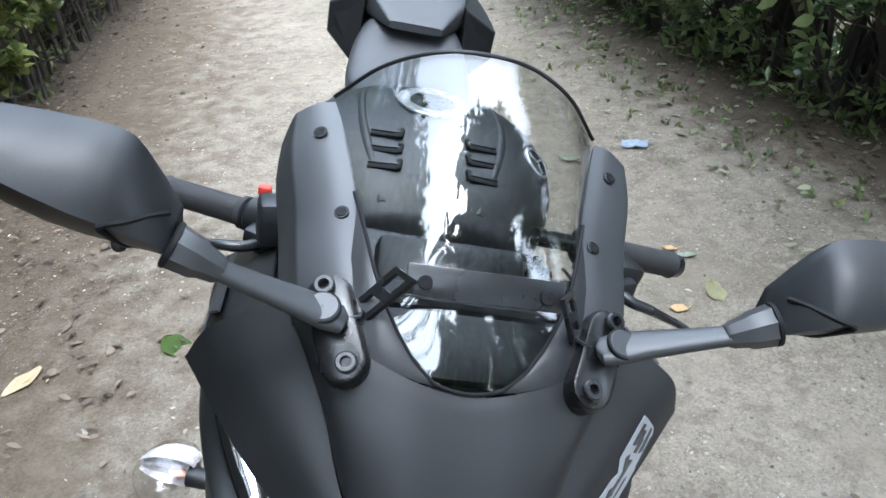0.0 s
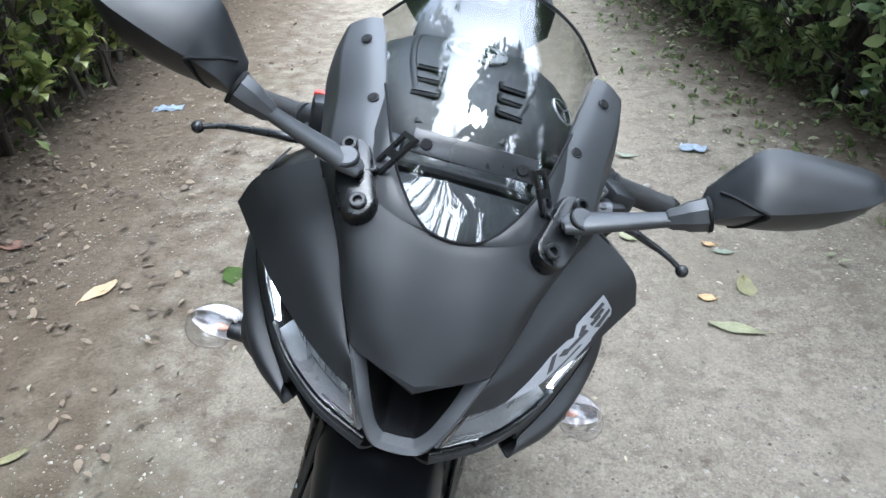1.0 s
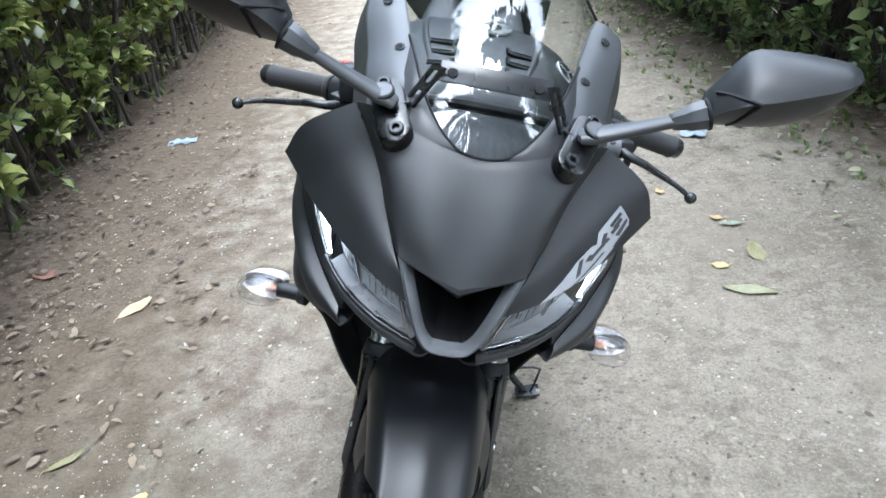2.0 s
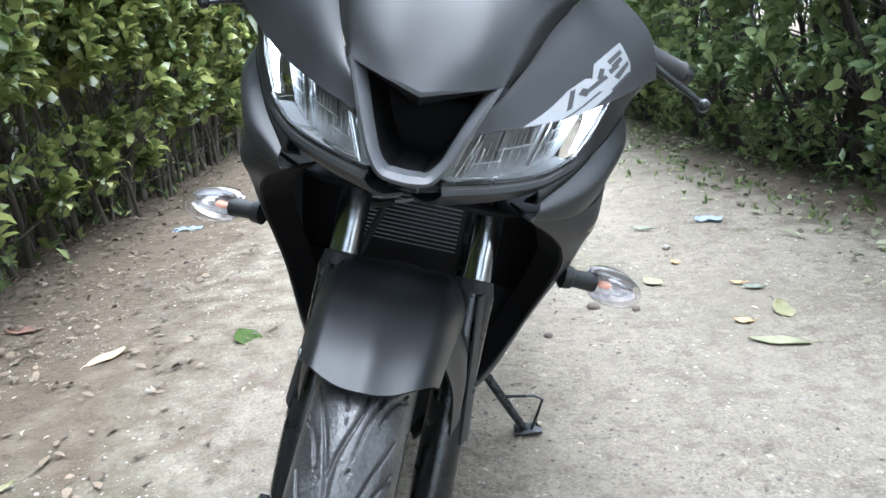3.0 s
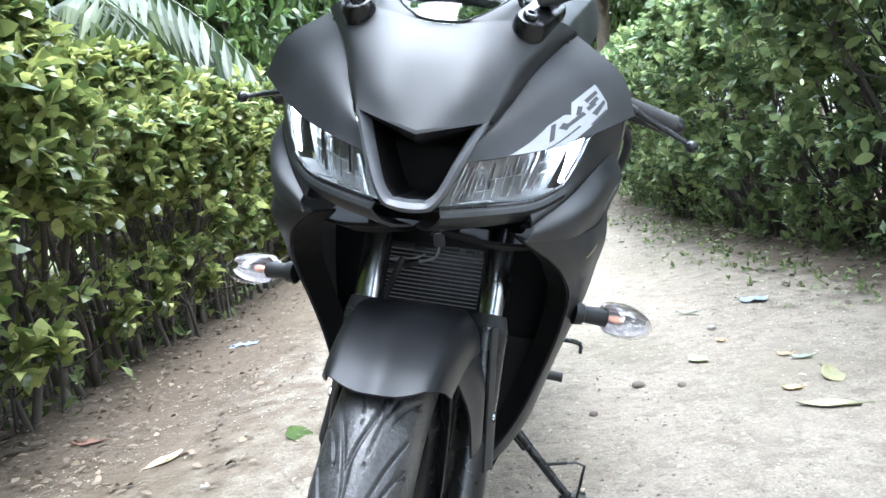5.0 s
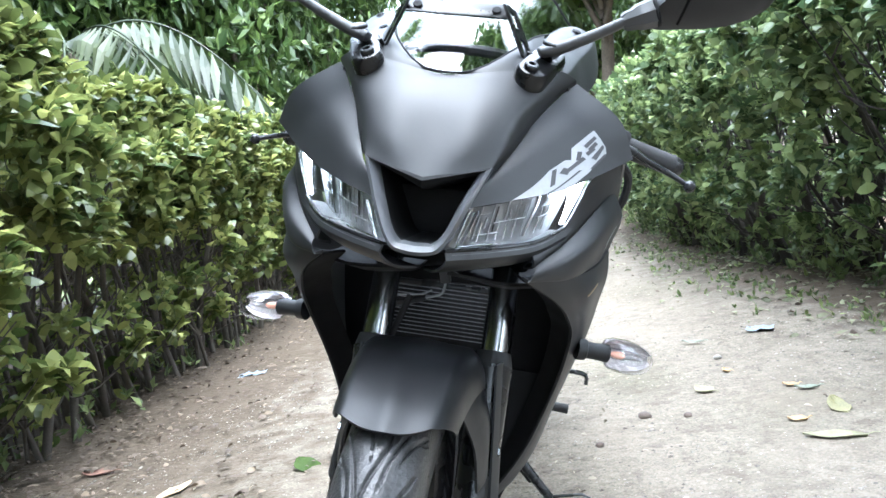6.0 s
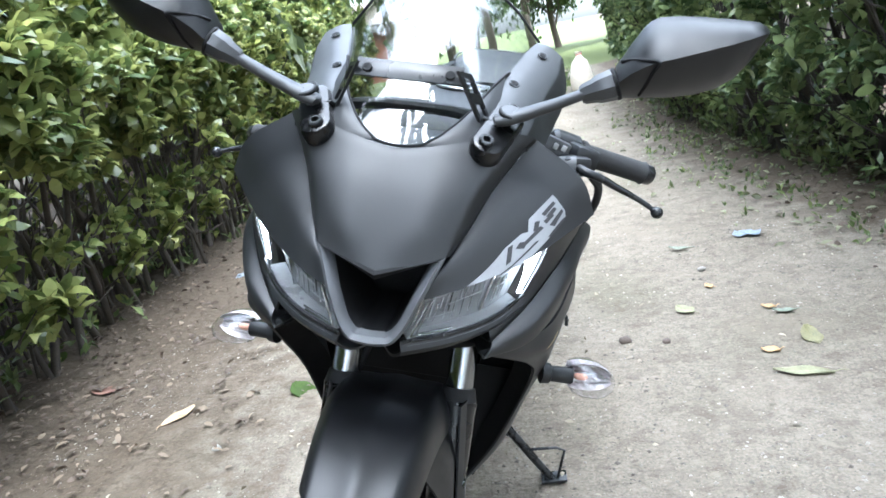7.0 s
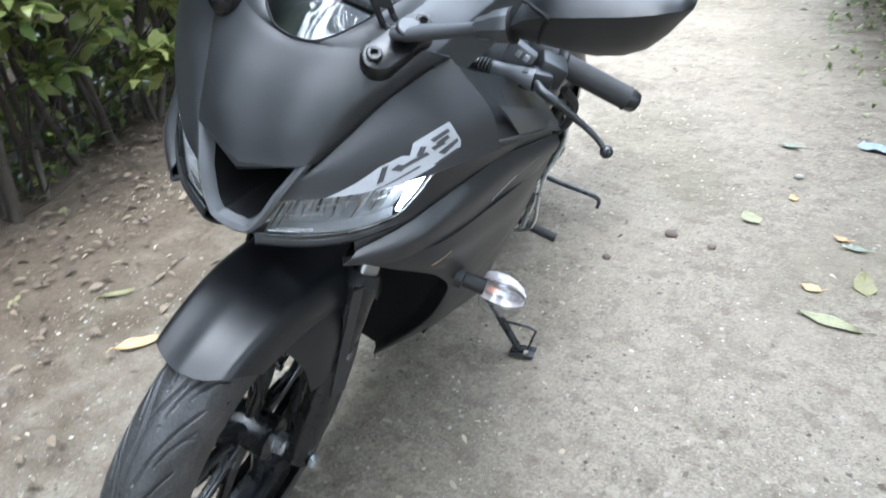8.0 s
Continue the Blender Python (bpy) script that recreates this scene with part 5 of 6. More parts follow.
# frame, engine and running gear
hull("engine", [(0.52, 0.10, 0.30, 0.62), (0.60, 0.125, 0.26, 0.66), (0.72, 0.135, 0.25, 0.60), (0.84, 0.13, 0.26, 0.56), (0.93, 0.10, 0.30, 0.50)], SATIN, "black engine block behind the fairing", None, 5.0)
for s in (1, -1):
    tube("frame_spar", [(0.06 * s, 0.36, 0.80), (0.14 * s, 0.56, 0.70), (0.14 * s, 0.80, 0.60), (0.12 * s, 0.95, 0.42)], [0.022, 0.028, 0.028, 0.024], SATIN, bike, "black frame spar", 16, 10)
    tube("swingarm", [(0.10 * s, 0.95, 0.36), (0.105 * s, 1.15, 0.32), (0.10 * s, 1.404, 0.30)], [0.024, 0.022, 0.018], SATIN, bike, "black swingarm", 12, 10)
    tube("subframe", [(0.09 * s, 0.95, 0.66), (0.10 * s, 1.20, 0.76), (0.08 * s, 1.55, 0.88)], 0.013, SATIN, bike, "", 10, 8)
    tube("footrest", [(0.12 * s, 0.945, 0.305), (0.165 * s, 0.946, 0.298), (0.236 * s, 0.948, 0.294)], [0.010, 0.011, 0.0115], GRIP, bike, "black rubber footrest", seg=10)
tube("pillion_footrest", [(0.12, 1.13, 0.34), (0.19, 1.14, 0.335), (0.275, 1.149, 0.332), (0.285, 1.149, 0.305)], [0.007, 0.007, 0.006, 0.005], SATIN, bike, "thin black footrest bracket", 12, 8)
tube("gear_rod", [(0.135, 0.80, 0.30), (0.15, 0.93, 0.37), (0.15, 1.0, 0.40)], 0.005, CHROME, bike, "", 8, 8)
tube("side_tube", [(0.165, 0.66, 0.62), (0.185, 0.76, 0.50), (0.17, 0.83, 0.36)], 0.007, SILVER, bike, "silver hose along the engine", 12, 8)
tube("exhaust", [(-0.08, 0.56, 0.30), (-0.12, 0.80, 0.24), (-0.15, 1.05, 0.28), (-0.17, 1.40, 0.42)], [0.022, 0.025, 0.042, 0.046], SATIN, bike, "black exhaust silencer", 20, 16)

# side stand
foot = Vector((0.283, 0.757, 0.094))
stand = tube("side_stand", [(0.115, 0.735, 0.262), (0.15, 0.738, 0.225), (0.262, 0.753, 0.108), (0.276, 0.756, 0.098)], [0.012, 0.0105, 0.009, 0.009], SATIN, bike, "black steel side stand folded out", 14, 12)
box("foot_plate", (0.058, 0.040, 0.006), Matrix.Translation(foot) @ pose(0, 0, 0, 0, -16.5, 5), SATIN, stand, "", 0.002)
tube("tang", [(0.215, 0.752, 0.160), (0.218, 0.735, 0.168), (0.276, 0.738, 0.182), (0.295, 0.742, 0.176), (0.292, 0.748, 0.120), (0.290, 0.752, 0.098)], 0.0032, SATIN, stand, "thin wire tang", None, 8)
tube("spring", [(0.118, 0.752, 0.240), (0.170, 0.760, 0.185)], 0.008, PLASTIC, stand, "return spring", seg=10)
box("label_tag", (0.018, 0.012, 0.012), pose(0.138, 0.730, 0.247, 0, 45, 0), RED, stand, "orange-red tag", 0.002)


# ---- ground ----
def left_edge(y):
    """The foot of one hedge along the path."""
    return -1.68 - 0.145 * y - 0.002 * y * y


def right_edge(y):
    """The foot of the other hedge along the path."""
    return min(2.4, 0.82 + 2.16 * math.exp(-y / 2.37))


def ground():
    ys = [-400, -120, -40, -15, -8] + [-5 + 0.125 * i for i in range(177)] + [18, 20, 24, 30, 45, 90, 250, 600, 1500]
    xs = [-1500, -400, -120, -40, -15, -9] + [-6 + 0.125 * i for i in range(89)] + [6, 9, 15, 40, 120, 400, 1500]
    vs, humus, lawn = [], [], []
    for y in ys:
        for x in xs:
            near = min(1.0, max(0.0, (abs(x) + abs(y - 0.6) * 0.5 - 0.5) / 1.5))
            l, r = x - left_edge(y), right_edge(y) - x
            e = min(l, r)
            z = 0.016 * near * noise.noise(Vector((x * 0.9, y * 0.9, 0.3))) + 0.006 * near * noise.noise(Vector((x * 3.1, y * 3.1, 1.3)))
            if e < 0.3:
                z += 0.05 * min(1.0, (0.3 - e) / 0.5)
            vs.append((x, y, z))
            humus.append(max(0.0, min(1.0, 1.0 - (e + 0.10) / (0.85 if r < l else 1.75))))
            lawn.append(1.0 if (y > 15.5 and x < 4) or (y > 12.5 and x < left_edge(y)) else 0.0)
    w = len(xs)
    fs = [(j * w + i, j * w + i + 1, (j + 1) * w + i + 1, (j + 1) * w + i) for j in range(len(ys) - 1) for i in range(w - 1)]
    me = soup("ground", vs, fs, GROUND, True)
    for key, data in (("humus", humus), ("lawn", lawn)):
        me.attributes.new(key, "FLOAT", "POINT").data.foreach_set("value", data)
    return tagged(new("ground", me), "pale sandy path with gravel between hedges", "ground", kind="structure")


ground()

rng = np.random.default_rng(7)


def leaves(centers, along, lengths, widths, lay=0.5, style="fold"):
    """Leaf blades: arrays of places, directions, lengths and widths. style: plain (far), fold, or fine with a rounded outline."""
    n = len(centers)
    d = along / np.linalg.norm(along, axis=1, keepdims=True)
    up = np.tile(np.array([0.0, 0.0, 1.0]), (n, 1)) + rng.normal(0, lay, (n, 3))
    sd = np.cross(d, up)
    sd /= np.linalg.norm(sd, axis=1, keepdims=True) + 1e-9
    nn = np.cross(sd, d)
    L, W = lengths[:, None], widths[:, None]
    droop = -0.12 * L * nn
    if style == "plain":
        pts = [centers, centers + d * L * 0.45 + sd * W * 0.5, centers + d * L + droop, centers + d * L * 0.45 - sd * W * 0.5]
        tri = [[0, 1, 2], [0, 2, 3]]
    elif style == "fold":
        pts = [centers, centers + d * L * 0.45 + sd * W * 0.5 + nn * W * 0.12, centers + d * L + droop, centers + d * L * 0.45 - sd * W * 0.5 + nn * W * 0.12, centers + d * L * 0.5]
        tri = [[0, 1, 4], [1, 2, 4], [0, 4, 3], [4, 2, 3]]
    else:
        lift = rng.uniform(-0.15, 0.35, (n, 1)) * W
        pts = [centers]
        for f, w, h in ((0.20, 0.36, 0.04), (0.48, 0.50, 0.06), (0.78, 0.33, 0.0)):
            for s in (1, -1):
                pts.append(centers + d * L * f + sd * W * w * s + nn * (L * h) + lift * nn)
        pts.append(centers + d * L + droop)
        tri = [[0, 1, 2], [1, 3, 4], [1, 4, 2], [3, 5, 6], [3, 6, 4], [5, 7, 6]]
    v = np.stack(pts, axis=1).reshape(-1, 3)
    k = len(pts)
    i = np.arange(n)[:, None] * k
    return v, np.concatenate([i + np.array([t]) for t in tri])


def tufts(base, out, per, length, width, spread=0.9, style="fold"):
    """Rosettes of leaves at the twig ends."""
    n = len(base)
    c = np.repeat(base, per, axis=0) + rng.normal(0, 0.008, (n * per, 3))
    d = np.repeat(out, per, axis=0) + rng.normal(0, spread, (n * per, 3))
    l = length * rng.uniform(0.65, 1.25, n * per)
    return leaves(c, d, l, l * width * rng.uniform(0.8, 1.2, n * per), 0.5, style)


def twig_soup(lines, radii, seg=5):
    vs, fs = [], []
    for pts, r in zip(lines, radii):
        rg = tube_rings(pts, r, None, seg)
        b = len(vs)
        for q in rg:
            vs += q
        for k in range(len(rg) - 1):
            for i in range(seg):
                fs.append((b + k * seg + i, b + k * seg + (i + 1) % seg, b + (k + 1) * seg + (i + 1) % seg, b + (k + 1) * seg + i))
    return vs, fs


def shrub_meshes(seed, height, depth, bare, dense, leaf=0.082, inner=0.6, bark=BARK, girth=0.024):
    """A clipped shrub 0.5 m wide that faces +x: its stems and its leaves."""
    global rng
    rng = np.random.default_rng(seed)
    lines, radii = [], []
    for k in range(12):
        x, y = rng.uniform(-0.20, 0.12), rng.uniform(-0.26, 0.26)
        top = rng.uniform(0.65, 0.95) * height
        lean = rng.normal(0, 0.17, 2)
        pts, r0 = [], rng.uniform(0.006, girth)
        for q in range(7):
            f = q / 6
            pts.append(Vector((x + lean[0] * f + 0.03 * math.sin(6 * f + k), y + lean[1] * f + 0.035 * math.sin(5 * f + 2 * k), top * f)))
        lines.append(pts)
        radii.append([r0, r0 * 0.92, r0 * 0.85, r0 * 0.75, r0 * 0.55, r0 * 0.35, r0 * 0.15])
        for q in range(6):
            f = rng.uniform(0.15, 0.9)
            b = pts[int(f * 6)]
            e = b + Vector((rng.uniform(-0.12, 0.28), rng.uniform(-0.22, 0.22), rng.uniform(0.05, 0.28)))
            lines.append([b, b.lerp(e, 0.5) + Vector((0.01, 0, -0.015)), e])
            radii.append([0.0055, 0.004, 0.002])
    stems = soup("stem", *twig_soup(lines, radii), bark, True)
    n = int(dense)

    def clump(centres, count, size):
        """Points gathered round the given ones, with gaps between the clumps."""
        return centres[rng.integers(0, len(centres), count)] + rng.normal(0, 1, (count, 3)) * np.array(size)

    nc = max(12, n // 8)
    z = bare + (height - bare) * rng.beta(1.45, 1.05, nc)
    low = np.clip((z - bare) / (0.6 * height), 0, 1)
    x = 0.10 + (depth * 0.45) * (0.35 + 0.65 * low) + 0.06 * np.sin(z * 9 + seed) - np.abs(rng.normal(0, 0.10, nc))
    keep = rng.uniform(0, 1, nc) < (0.20 + 0.80 * low)
    front = clump(np.stack([x, rng.uniform(-0.29, 0.29, nc), z], axis=1)[keep], int(n * keep.mean()), (0.035, 0.042, 0.045))
    fo = np.tile(np.array([0.75, 0.0, 0.55]), (len(front), 1))
    nt = int(dense * 0.45)
    tx, ty = rng.uniform(-depth * 0.55, depth * 0.5, nt // 4), rng.uniform(-0.31, 0.31, nt // 4)
    tops = np.stack([tx, ty, height - 0.02 + 0.05 * np.sin(7 * tx + 5 * ty + seed) - np.abs(rng.normal(0, 0.06, len(tx))) + rng.uniform(0, 1, len(tx)) ** 5 * 0.18], axis=1)
    top = clump(tops, nt, (0.04, 0.04, 0.035))
    to = np.tile(np.array([0.15, 0.0, 1.0]), (nt, 1))
    nb = int(dense * inner)
    back = np.stack([rng.uniform(-depth * 0.55, 0.0, nb), rng.uniform(-0.31, 0.31, nb), height * rng.uniform(0.02, 1, nb) ** 1.2], axis=1)
    bo = np.tile(np.array([0.2, 0.0, 0.5]), (nb, 1))
    v, f = tufts(np.concatenate([front, top, back]), np.concatenate([fo, to, bo]), 5, leaf, 0.50, 0.9, "fine")
    return stems, v, f


def hedge(group, kinds, edge, facing, ys, label, mat):
    meshes = []
    for seed, h, d, b, n in kinds:
        st, v, f = shrub_meshes(seed, h, d, b, n, 0.090 if facing > 0 else 0.074, 0.42 if facing > 0 else 0.34, BARK if facing > 0 else DARK_BARK, 0.024 if facing > 0 else 0.034)
        meshes.append((st, soup("foliage", v, f, mat)))
    r = random.Random(group)
    for k, y in enumerate(ys):
        st, fo = meshes[r.randrange(len(meshes))]
        ob = tagged(new("hedge_shrub"), label, "shrub", group)
        x = edge(y) + (-0.10 if facing > 0 else 0.10) + r.uniform(-0.05, 0.05)
        turn = (0 if facing > 0 else 180) + math.degrees(math.atan((edge(y - 0.1) - edge(y + 0.1)) / 0.2)) + r.uniform(-10, 10)
        s = r.uniform(0.93, 1.06)
        ob.matrix_world = pose(x, y, 0.0, 0, 0, turn) @ Matrix.Diagonal((1, 1 if r.random() < 0.5 else -1, s, 1))
        a, b = new("stem", st), new("foliage", fo)
        a.parent = b.parent = ob


hedge("left hedge", [(11, 1.52, 0.75, 0.30, 285), (12, 1.58, 0.80, 0.24, 300), (13, 1.48, 0.72, 0.36, 275), (14, 1.55, 0.78, 0.28, 290)], left_edge, 1, [-2.6 + 0.43 * i for i in range(35)],
      "clipped green hedge shrub with bare woody stems below", HEDGE)
hedge("right hedge", [(21, 1.46, 0.85, 0.20, 330), (22, 1.54, 0.90, 0.18, 345), (23, 1.40, 0.82, 0.24, 330)], right_edge, -1, [0.9, 1.25, 1.6, 1.95, 2.3] + [2.65 + 0.42 * i for i in range(15)],
      "dark green hedge shrub reaching low to the ground", HEDGE_DARK)


# ---- trees behind the hedges ----
def tree_meshes(seed, height, crown, count, low=0.22, leaf=0.26):
    global rng
    rng = np.random.default_rng(seed)
    lines, radii, ends = [], [], []
    bole = [Vector((0.12 * math.sin(i * 0.9 + seed), 0.10 * math.cos(i * 1.1 + seed), height * 0.62 * i / 6)) for i in range(7)]
    lines.append(bole)
    radii.append([0.15, 0.13, 0.115, 0.10, 0.085, 0.07, 0.05])
    for k in range(15):
        f = low + (0.98 - low) * k / 14
        b = bole[0].lerp(bole[6], f)
        t = 2.4 * k + seed
        reach = crown * rng.uniform(0.6, 1.0) * (1.0 - 0.35 * abs(f - 0.5))
        e = b + Vector((math.cos(t) * reach, math.sin(t) * reach, rng.uniform(0.25, 0.55) * height * 0.6))
        m = b.lerp(e, 0.5) + Vector((0, 0, 0.18))
        lines.append([b, m, e])
        radii.append([0.05, 0.03, 0.012])
        ends += [b.lerp(e, 0.55), b.lerp(e, 0.8), e, m]
    wood = soup("trunk", *twig_soup(lines, radii, 7), TRUNK, True)
    ends = np.array([tuple(e) for e in ends])
    pick = ends[rng.integers(0, len(ends), count)]
    off = rng.normal(0, 1, (count, 3)) * np.array([0.42, 0.42, 0.36]) * crown * 0.42
    base = pick + off
    out = off + np.array([0, 0, 0.25]) * rng.uniform(0, 1, (count, 1))
    v, f = tufts(base, out, 4, leaf, 0.50, 0.7, "plain")
    return wood, soup("crown", v, f, TREE)


kinds = [tree_meshes(31, 5.2, 1.7, 4000, leaf=0.165), tree_meshes(32, 6.5, 2.0, 4600, leaf=0.165), tree_meshes(33, 4.8, 1.7, 4000, leaf=0.165), tree_meshes(34, 6.5, 2.3, 2800, 0.50), tree_meshes(35, 6.3, 1.25, 2000, 0.55)]
# Trees beside and behind the camera are unseen, added to shape skylight and reflections.
spots = [(-7.0, -1.4), (-6.8, 1.6), (-6.6, 4.8), (-6.8, 7.6), (-7.0, 10.6), (-7.6, 13.6), (-9.6, 3.0), (-9.8, 8.0), (-11.0, 13.5), (-15, 19), (6.9, 6.0), (6.9, 3.2), (5.8, 8.2), (5.4, 11.0), (5.2, 13.8), (9.0, 4.4),
         (8.0, 8.0), (7.6, 13.0), (5.6, 17.0), (9.2, 20), (-1.0, 31), (3.0, 29), (7.0, 27), (-6.5, 38), (-13, 38), (-3.0, -10.6), (-2.6, -14.0), (7.4, -3.4), (7.0, -7.2), (7.6, -11.0), (5.6, -15.5), (7.4, 0.2), (-6.6, -7.0), (1.4, -19.0), (2.6, 15.2), (-5.8, 9.4), (-5.6, 12.4), (-6.6, 16.4), (-16, 33), (-4.6, 34), (1.0, 27), (-5.2, 29.5), (-8.6, 37), (-1.6, 26.5)]
r = random.Random(5)
tall = [(-9.4, 21.8, 3), (-5.9, 23.0, 3), (-2.6, 22.2, 3), (0.9, 18.8, 3), (-12.6, 24.5, 3), (-3.7, -6.2, 3), (-3.6, -3.3, 3), (-3.9, -0.9, 3), (-5.0, 2.2, 3), (2.9, -2.2, 4), (2.7, 0.2, 4), (2.5, -5.4, 4), (-1.9, -8.6, 3), (0.4, -9.6, 3), (-3.4, 0.8, 3), (-2.8, -1.0, 4), (-4.4, 9.8, 0), (-4.2, 13.0, 1), (0.85, 11.0, 4), (1.7, 9.6, 4)]
for k, (x, y, q) in enumerate([(x, y, k % 3) for k, (x, y) in enumerate(spots)] + tall):
    wood, crown = kinds[q]
    ob = tagged(new("tree"), "leafy dark green tree behind the hedge" if q < 3 else "tall leafy tree arching over the path", "tree", "trees round the path")
    ob.matrix_world = pose(x, y, -0.03, 0, 0, r.uniform(0, 360)) @ Matrix.Diagonal((1, 1, r.uniform(1.3, 1.7) if q < 3 else r.uniform(1.15, 1.3), 1))
    for m in (wood, crown):
        new(m.name.split(".")[0], m).parent = ob


def palm(x, y, height, turn, count=13, lean=0.05, reach=1.9):
    ob = tagged(new("palm_tree"), "palm with long drooping pale green fronds", "palm tree", "palms")
    ob.matrix_world = pose(x, y, -0.03, 0, 0, turn)
    bole = [(0.10 * math.sin(0.8 * i), lean * i, height * i / 6) for i in range(7)]
    tube("trunk", bole, [0.13, 0.115, 0.11, 0.10, 0.10, 0.095, 0.08], TRUNK, ob, "", 14, 12)
    top = Vector(bole[-1])
    for k in range(count):
        t = 2 * math.pi * k / count * 1.02
        d = Vector((math.cos(t), math.sin(t), 0))
        rise = 0.55 + 0.35 * math.sin(2.3 * k)
        mid = [top + d * (reach * f) + Vector((0, 0, rise * f * 1.6 - 2.4 * f * f)) for f in [i / 24 for i in range(25)]]
        c, al, le = [], [], []
        for i in range(3, 25):
            fw = (mid[i] - mid[i - 1]).normalized()
            sd = fw.cross(Vector((0, 0, 1))).normalized()
            for s in (-1, 1):
                c.append(mid[i])
                al.append(fw * 0.5 + sd * s * 0.75 + Vector((0, 0, -0.65)))
                le.append(0.33 * reach * math.sin(math.pi * (i + 2) / 29))
        v, f = leaves(np.array([tuple(p) for p in c]), np.array([tuple(p) for p in al]), np.array(le), np.full(len(le), 0.080), 0.25)
        fr = new("frond", soup("frond", v, f, PALM))
        fr.parent = ob
        tube("midrib", mid, [0.014, 0.008, 0.003], PALM, fr, "", None, 6)


palm(-3.6, 4.6, 2.5, 20)
palm(-4.5, 7.8, 2.7, 100)
palm(2.9, -2.6, 5.8, 80, 15, 0.34, 1.5)

# ---- house and sack at the far end ----
house = tagged(new("house"), "small pale pink plastered house with a brown sheet roof", "house")
house.matrix_world = pose(-9.6, 29.0, 0.0, 0, 0, 12)
bm = bmesh.new()
for sx, sy, mx, my in ((7.0, 0.15, 0, 0), (7.0, 0.15, 0, 4.0), (0.15, 3.85, -3.425, 2.0), (0.15, 3.85, 3.425, 2.0)):
    bmesh.ops.create_cube(bm, size=1.0, matrix=Matrix.Translation((mx, my, 1.2)) @ Matrix.Diagonal((sx, sy, 2.4, 1)))
part("wall", bm, WALL, house, "", False)
shell("roof", [[(-3.9, -0.6, 2.25), (0, -0.6, 2.27), (3.9, -0.6, 2.25)], [(-3.9, 2.0, 3.3), (0, 2.0, 3.32), (3.9, 2.0, 3.3)], [(-3.9, 4.6, 2.25), (0, 4.6, 2.27), (3.9, 4.6, 2.25)]], 9, 3, ROOF, house, "brown sheet roof", 0.05, 1, (0, 0, 1))
box("door", (0.9, 0.05, 2.0), pose(1.6, -0.09, 1.0), material("brown_door", (0.28, 0.12, 0.08), 0.6), house, "red-brown door", 0.01)
win = box("window", (1.1, 0.06, 1.0), pose(-1.4, -0.085, 1.45), SILVER, house, "", 0.01)
box("pane", (0.98, 0.02, 0.88), pose(-1.4, -0.118, 1.45), DEEP, win, "dark window pane", 0.004)

rg = []
for z, a, b in ((0.0, 0.10, 0.08), (0.03, 0.15, 0.12), (0.15, 0.165, 0.13), (0.30, 0.15, 0.12), (0.40, 0.12, 0.10), (0.46, 0.06, 0.05), (0.50, 0.035, 0.03), (0.54, 0.06, 0.04)):
    rg.append([Vector((p.x * (1 + 0.06 * math.sin(5 * i + 9 * z)), p.y * (1 + 0.05 * math.cos(4 * i + 7 * z)), p.z)) for i, p in enumerate(ring((0, 0, z), a, b, 20, (1, 0, 0), (0, 1, 0)))])
sack = loft("sack", rg, SACK)
tagged(sack, "pale tied woven sack standing beside the path", "sack")
sack.matrix_world = pose(0.10, 10.15, 0.0, 0, 0, 30)
tube("tie", [(0.036 * math.cos(t * 0.7), 0.032 * math.sin(t * 0.7), 0.50) for t in range(10)], 0.008, RED, sack, "red tie", None, 6)


# ---- things on the ground ----
def fallen_leaf(x, y, length, width, turn, mat, label, curl=0.25, tilt=6):
    """A curled fallen leaf with a stalk and a raised midrib."""
    rows = []
    for j in range(9):
        f = j / 8
        w = width * 0.5 * max(0.03, math.sin(math.pi * (0.03 + 0.94 * f)) ** 0.8 * (1 + 0.12 * math.sin(11 * f + 40 * x)))
        z = curl * length * (f - 0.5) ** 2 * 0.7 + 0.004
        rows.append([Vector((w * (i - 3) / 3, length * (f - 0.5), z + 0.16 * w * abs((i - 3) / 3) ** 1.6 + 0.0025 * math.sin(7 * f + 2 * i))) for i in range(7)])
    ob = shell("fallen_leaf", rows, 0, 0, mat, None, label, 0.0012, 1, (0, 0, 1), cell="ready")
    ob.matrix_world = pose(x, y, 0.004, tilt, 0, turn)
    tube("stalk", [(0, -0.48 * length, rows[0][3].z), (0.003, -0.60 * length, 0.012), (0.012, -0.72 * length, 0.008)], [0.0016, 0.0013, 0.001], mat, ob, "", 8, 5)
    return tagged(ob, label, "leaf")


fallen_leaf(-1.200, 1.240, 0.120, 0.058, -35, YELLOW_LEAF, "dry yellow leaf on the sandy path")
fallen_leaf(-0.800, 1.340, 0.095, 0.080, 60, GREEN_LEAF, "fresh green leaf standing on the sandy path", 0.3, 24)
fallen_leaf(0.676, 1.164, 0.145, 0.044, 75, PALE_LEAF, "long pale yellow-green leaf on the sandy path", 0.10, 2)
fallen_leaf(0.750, 1.370, 0.080, 0.055, 10, YELLOW_GREEN, "curled yellow-green leaf on the path", 0.7, 20)
fallen_leaf(0.440, 1.660, 0.070, 0.055, 40, PALE_LEAF, "small pale crumpled leaf on the path", 0.5)
fallen_leaf(-1.655, 1.495, 0.110, 0.060, 100, BROWN_LEAF, "dry brown leaf at the hedge's foot")
fallen_leaf(-0.833, 0.413, 0.100, 0.046, -40, CREAM_LEAF, "dry cream-yellow leaf on the sandy path", 0.15, 2)
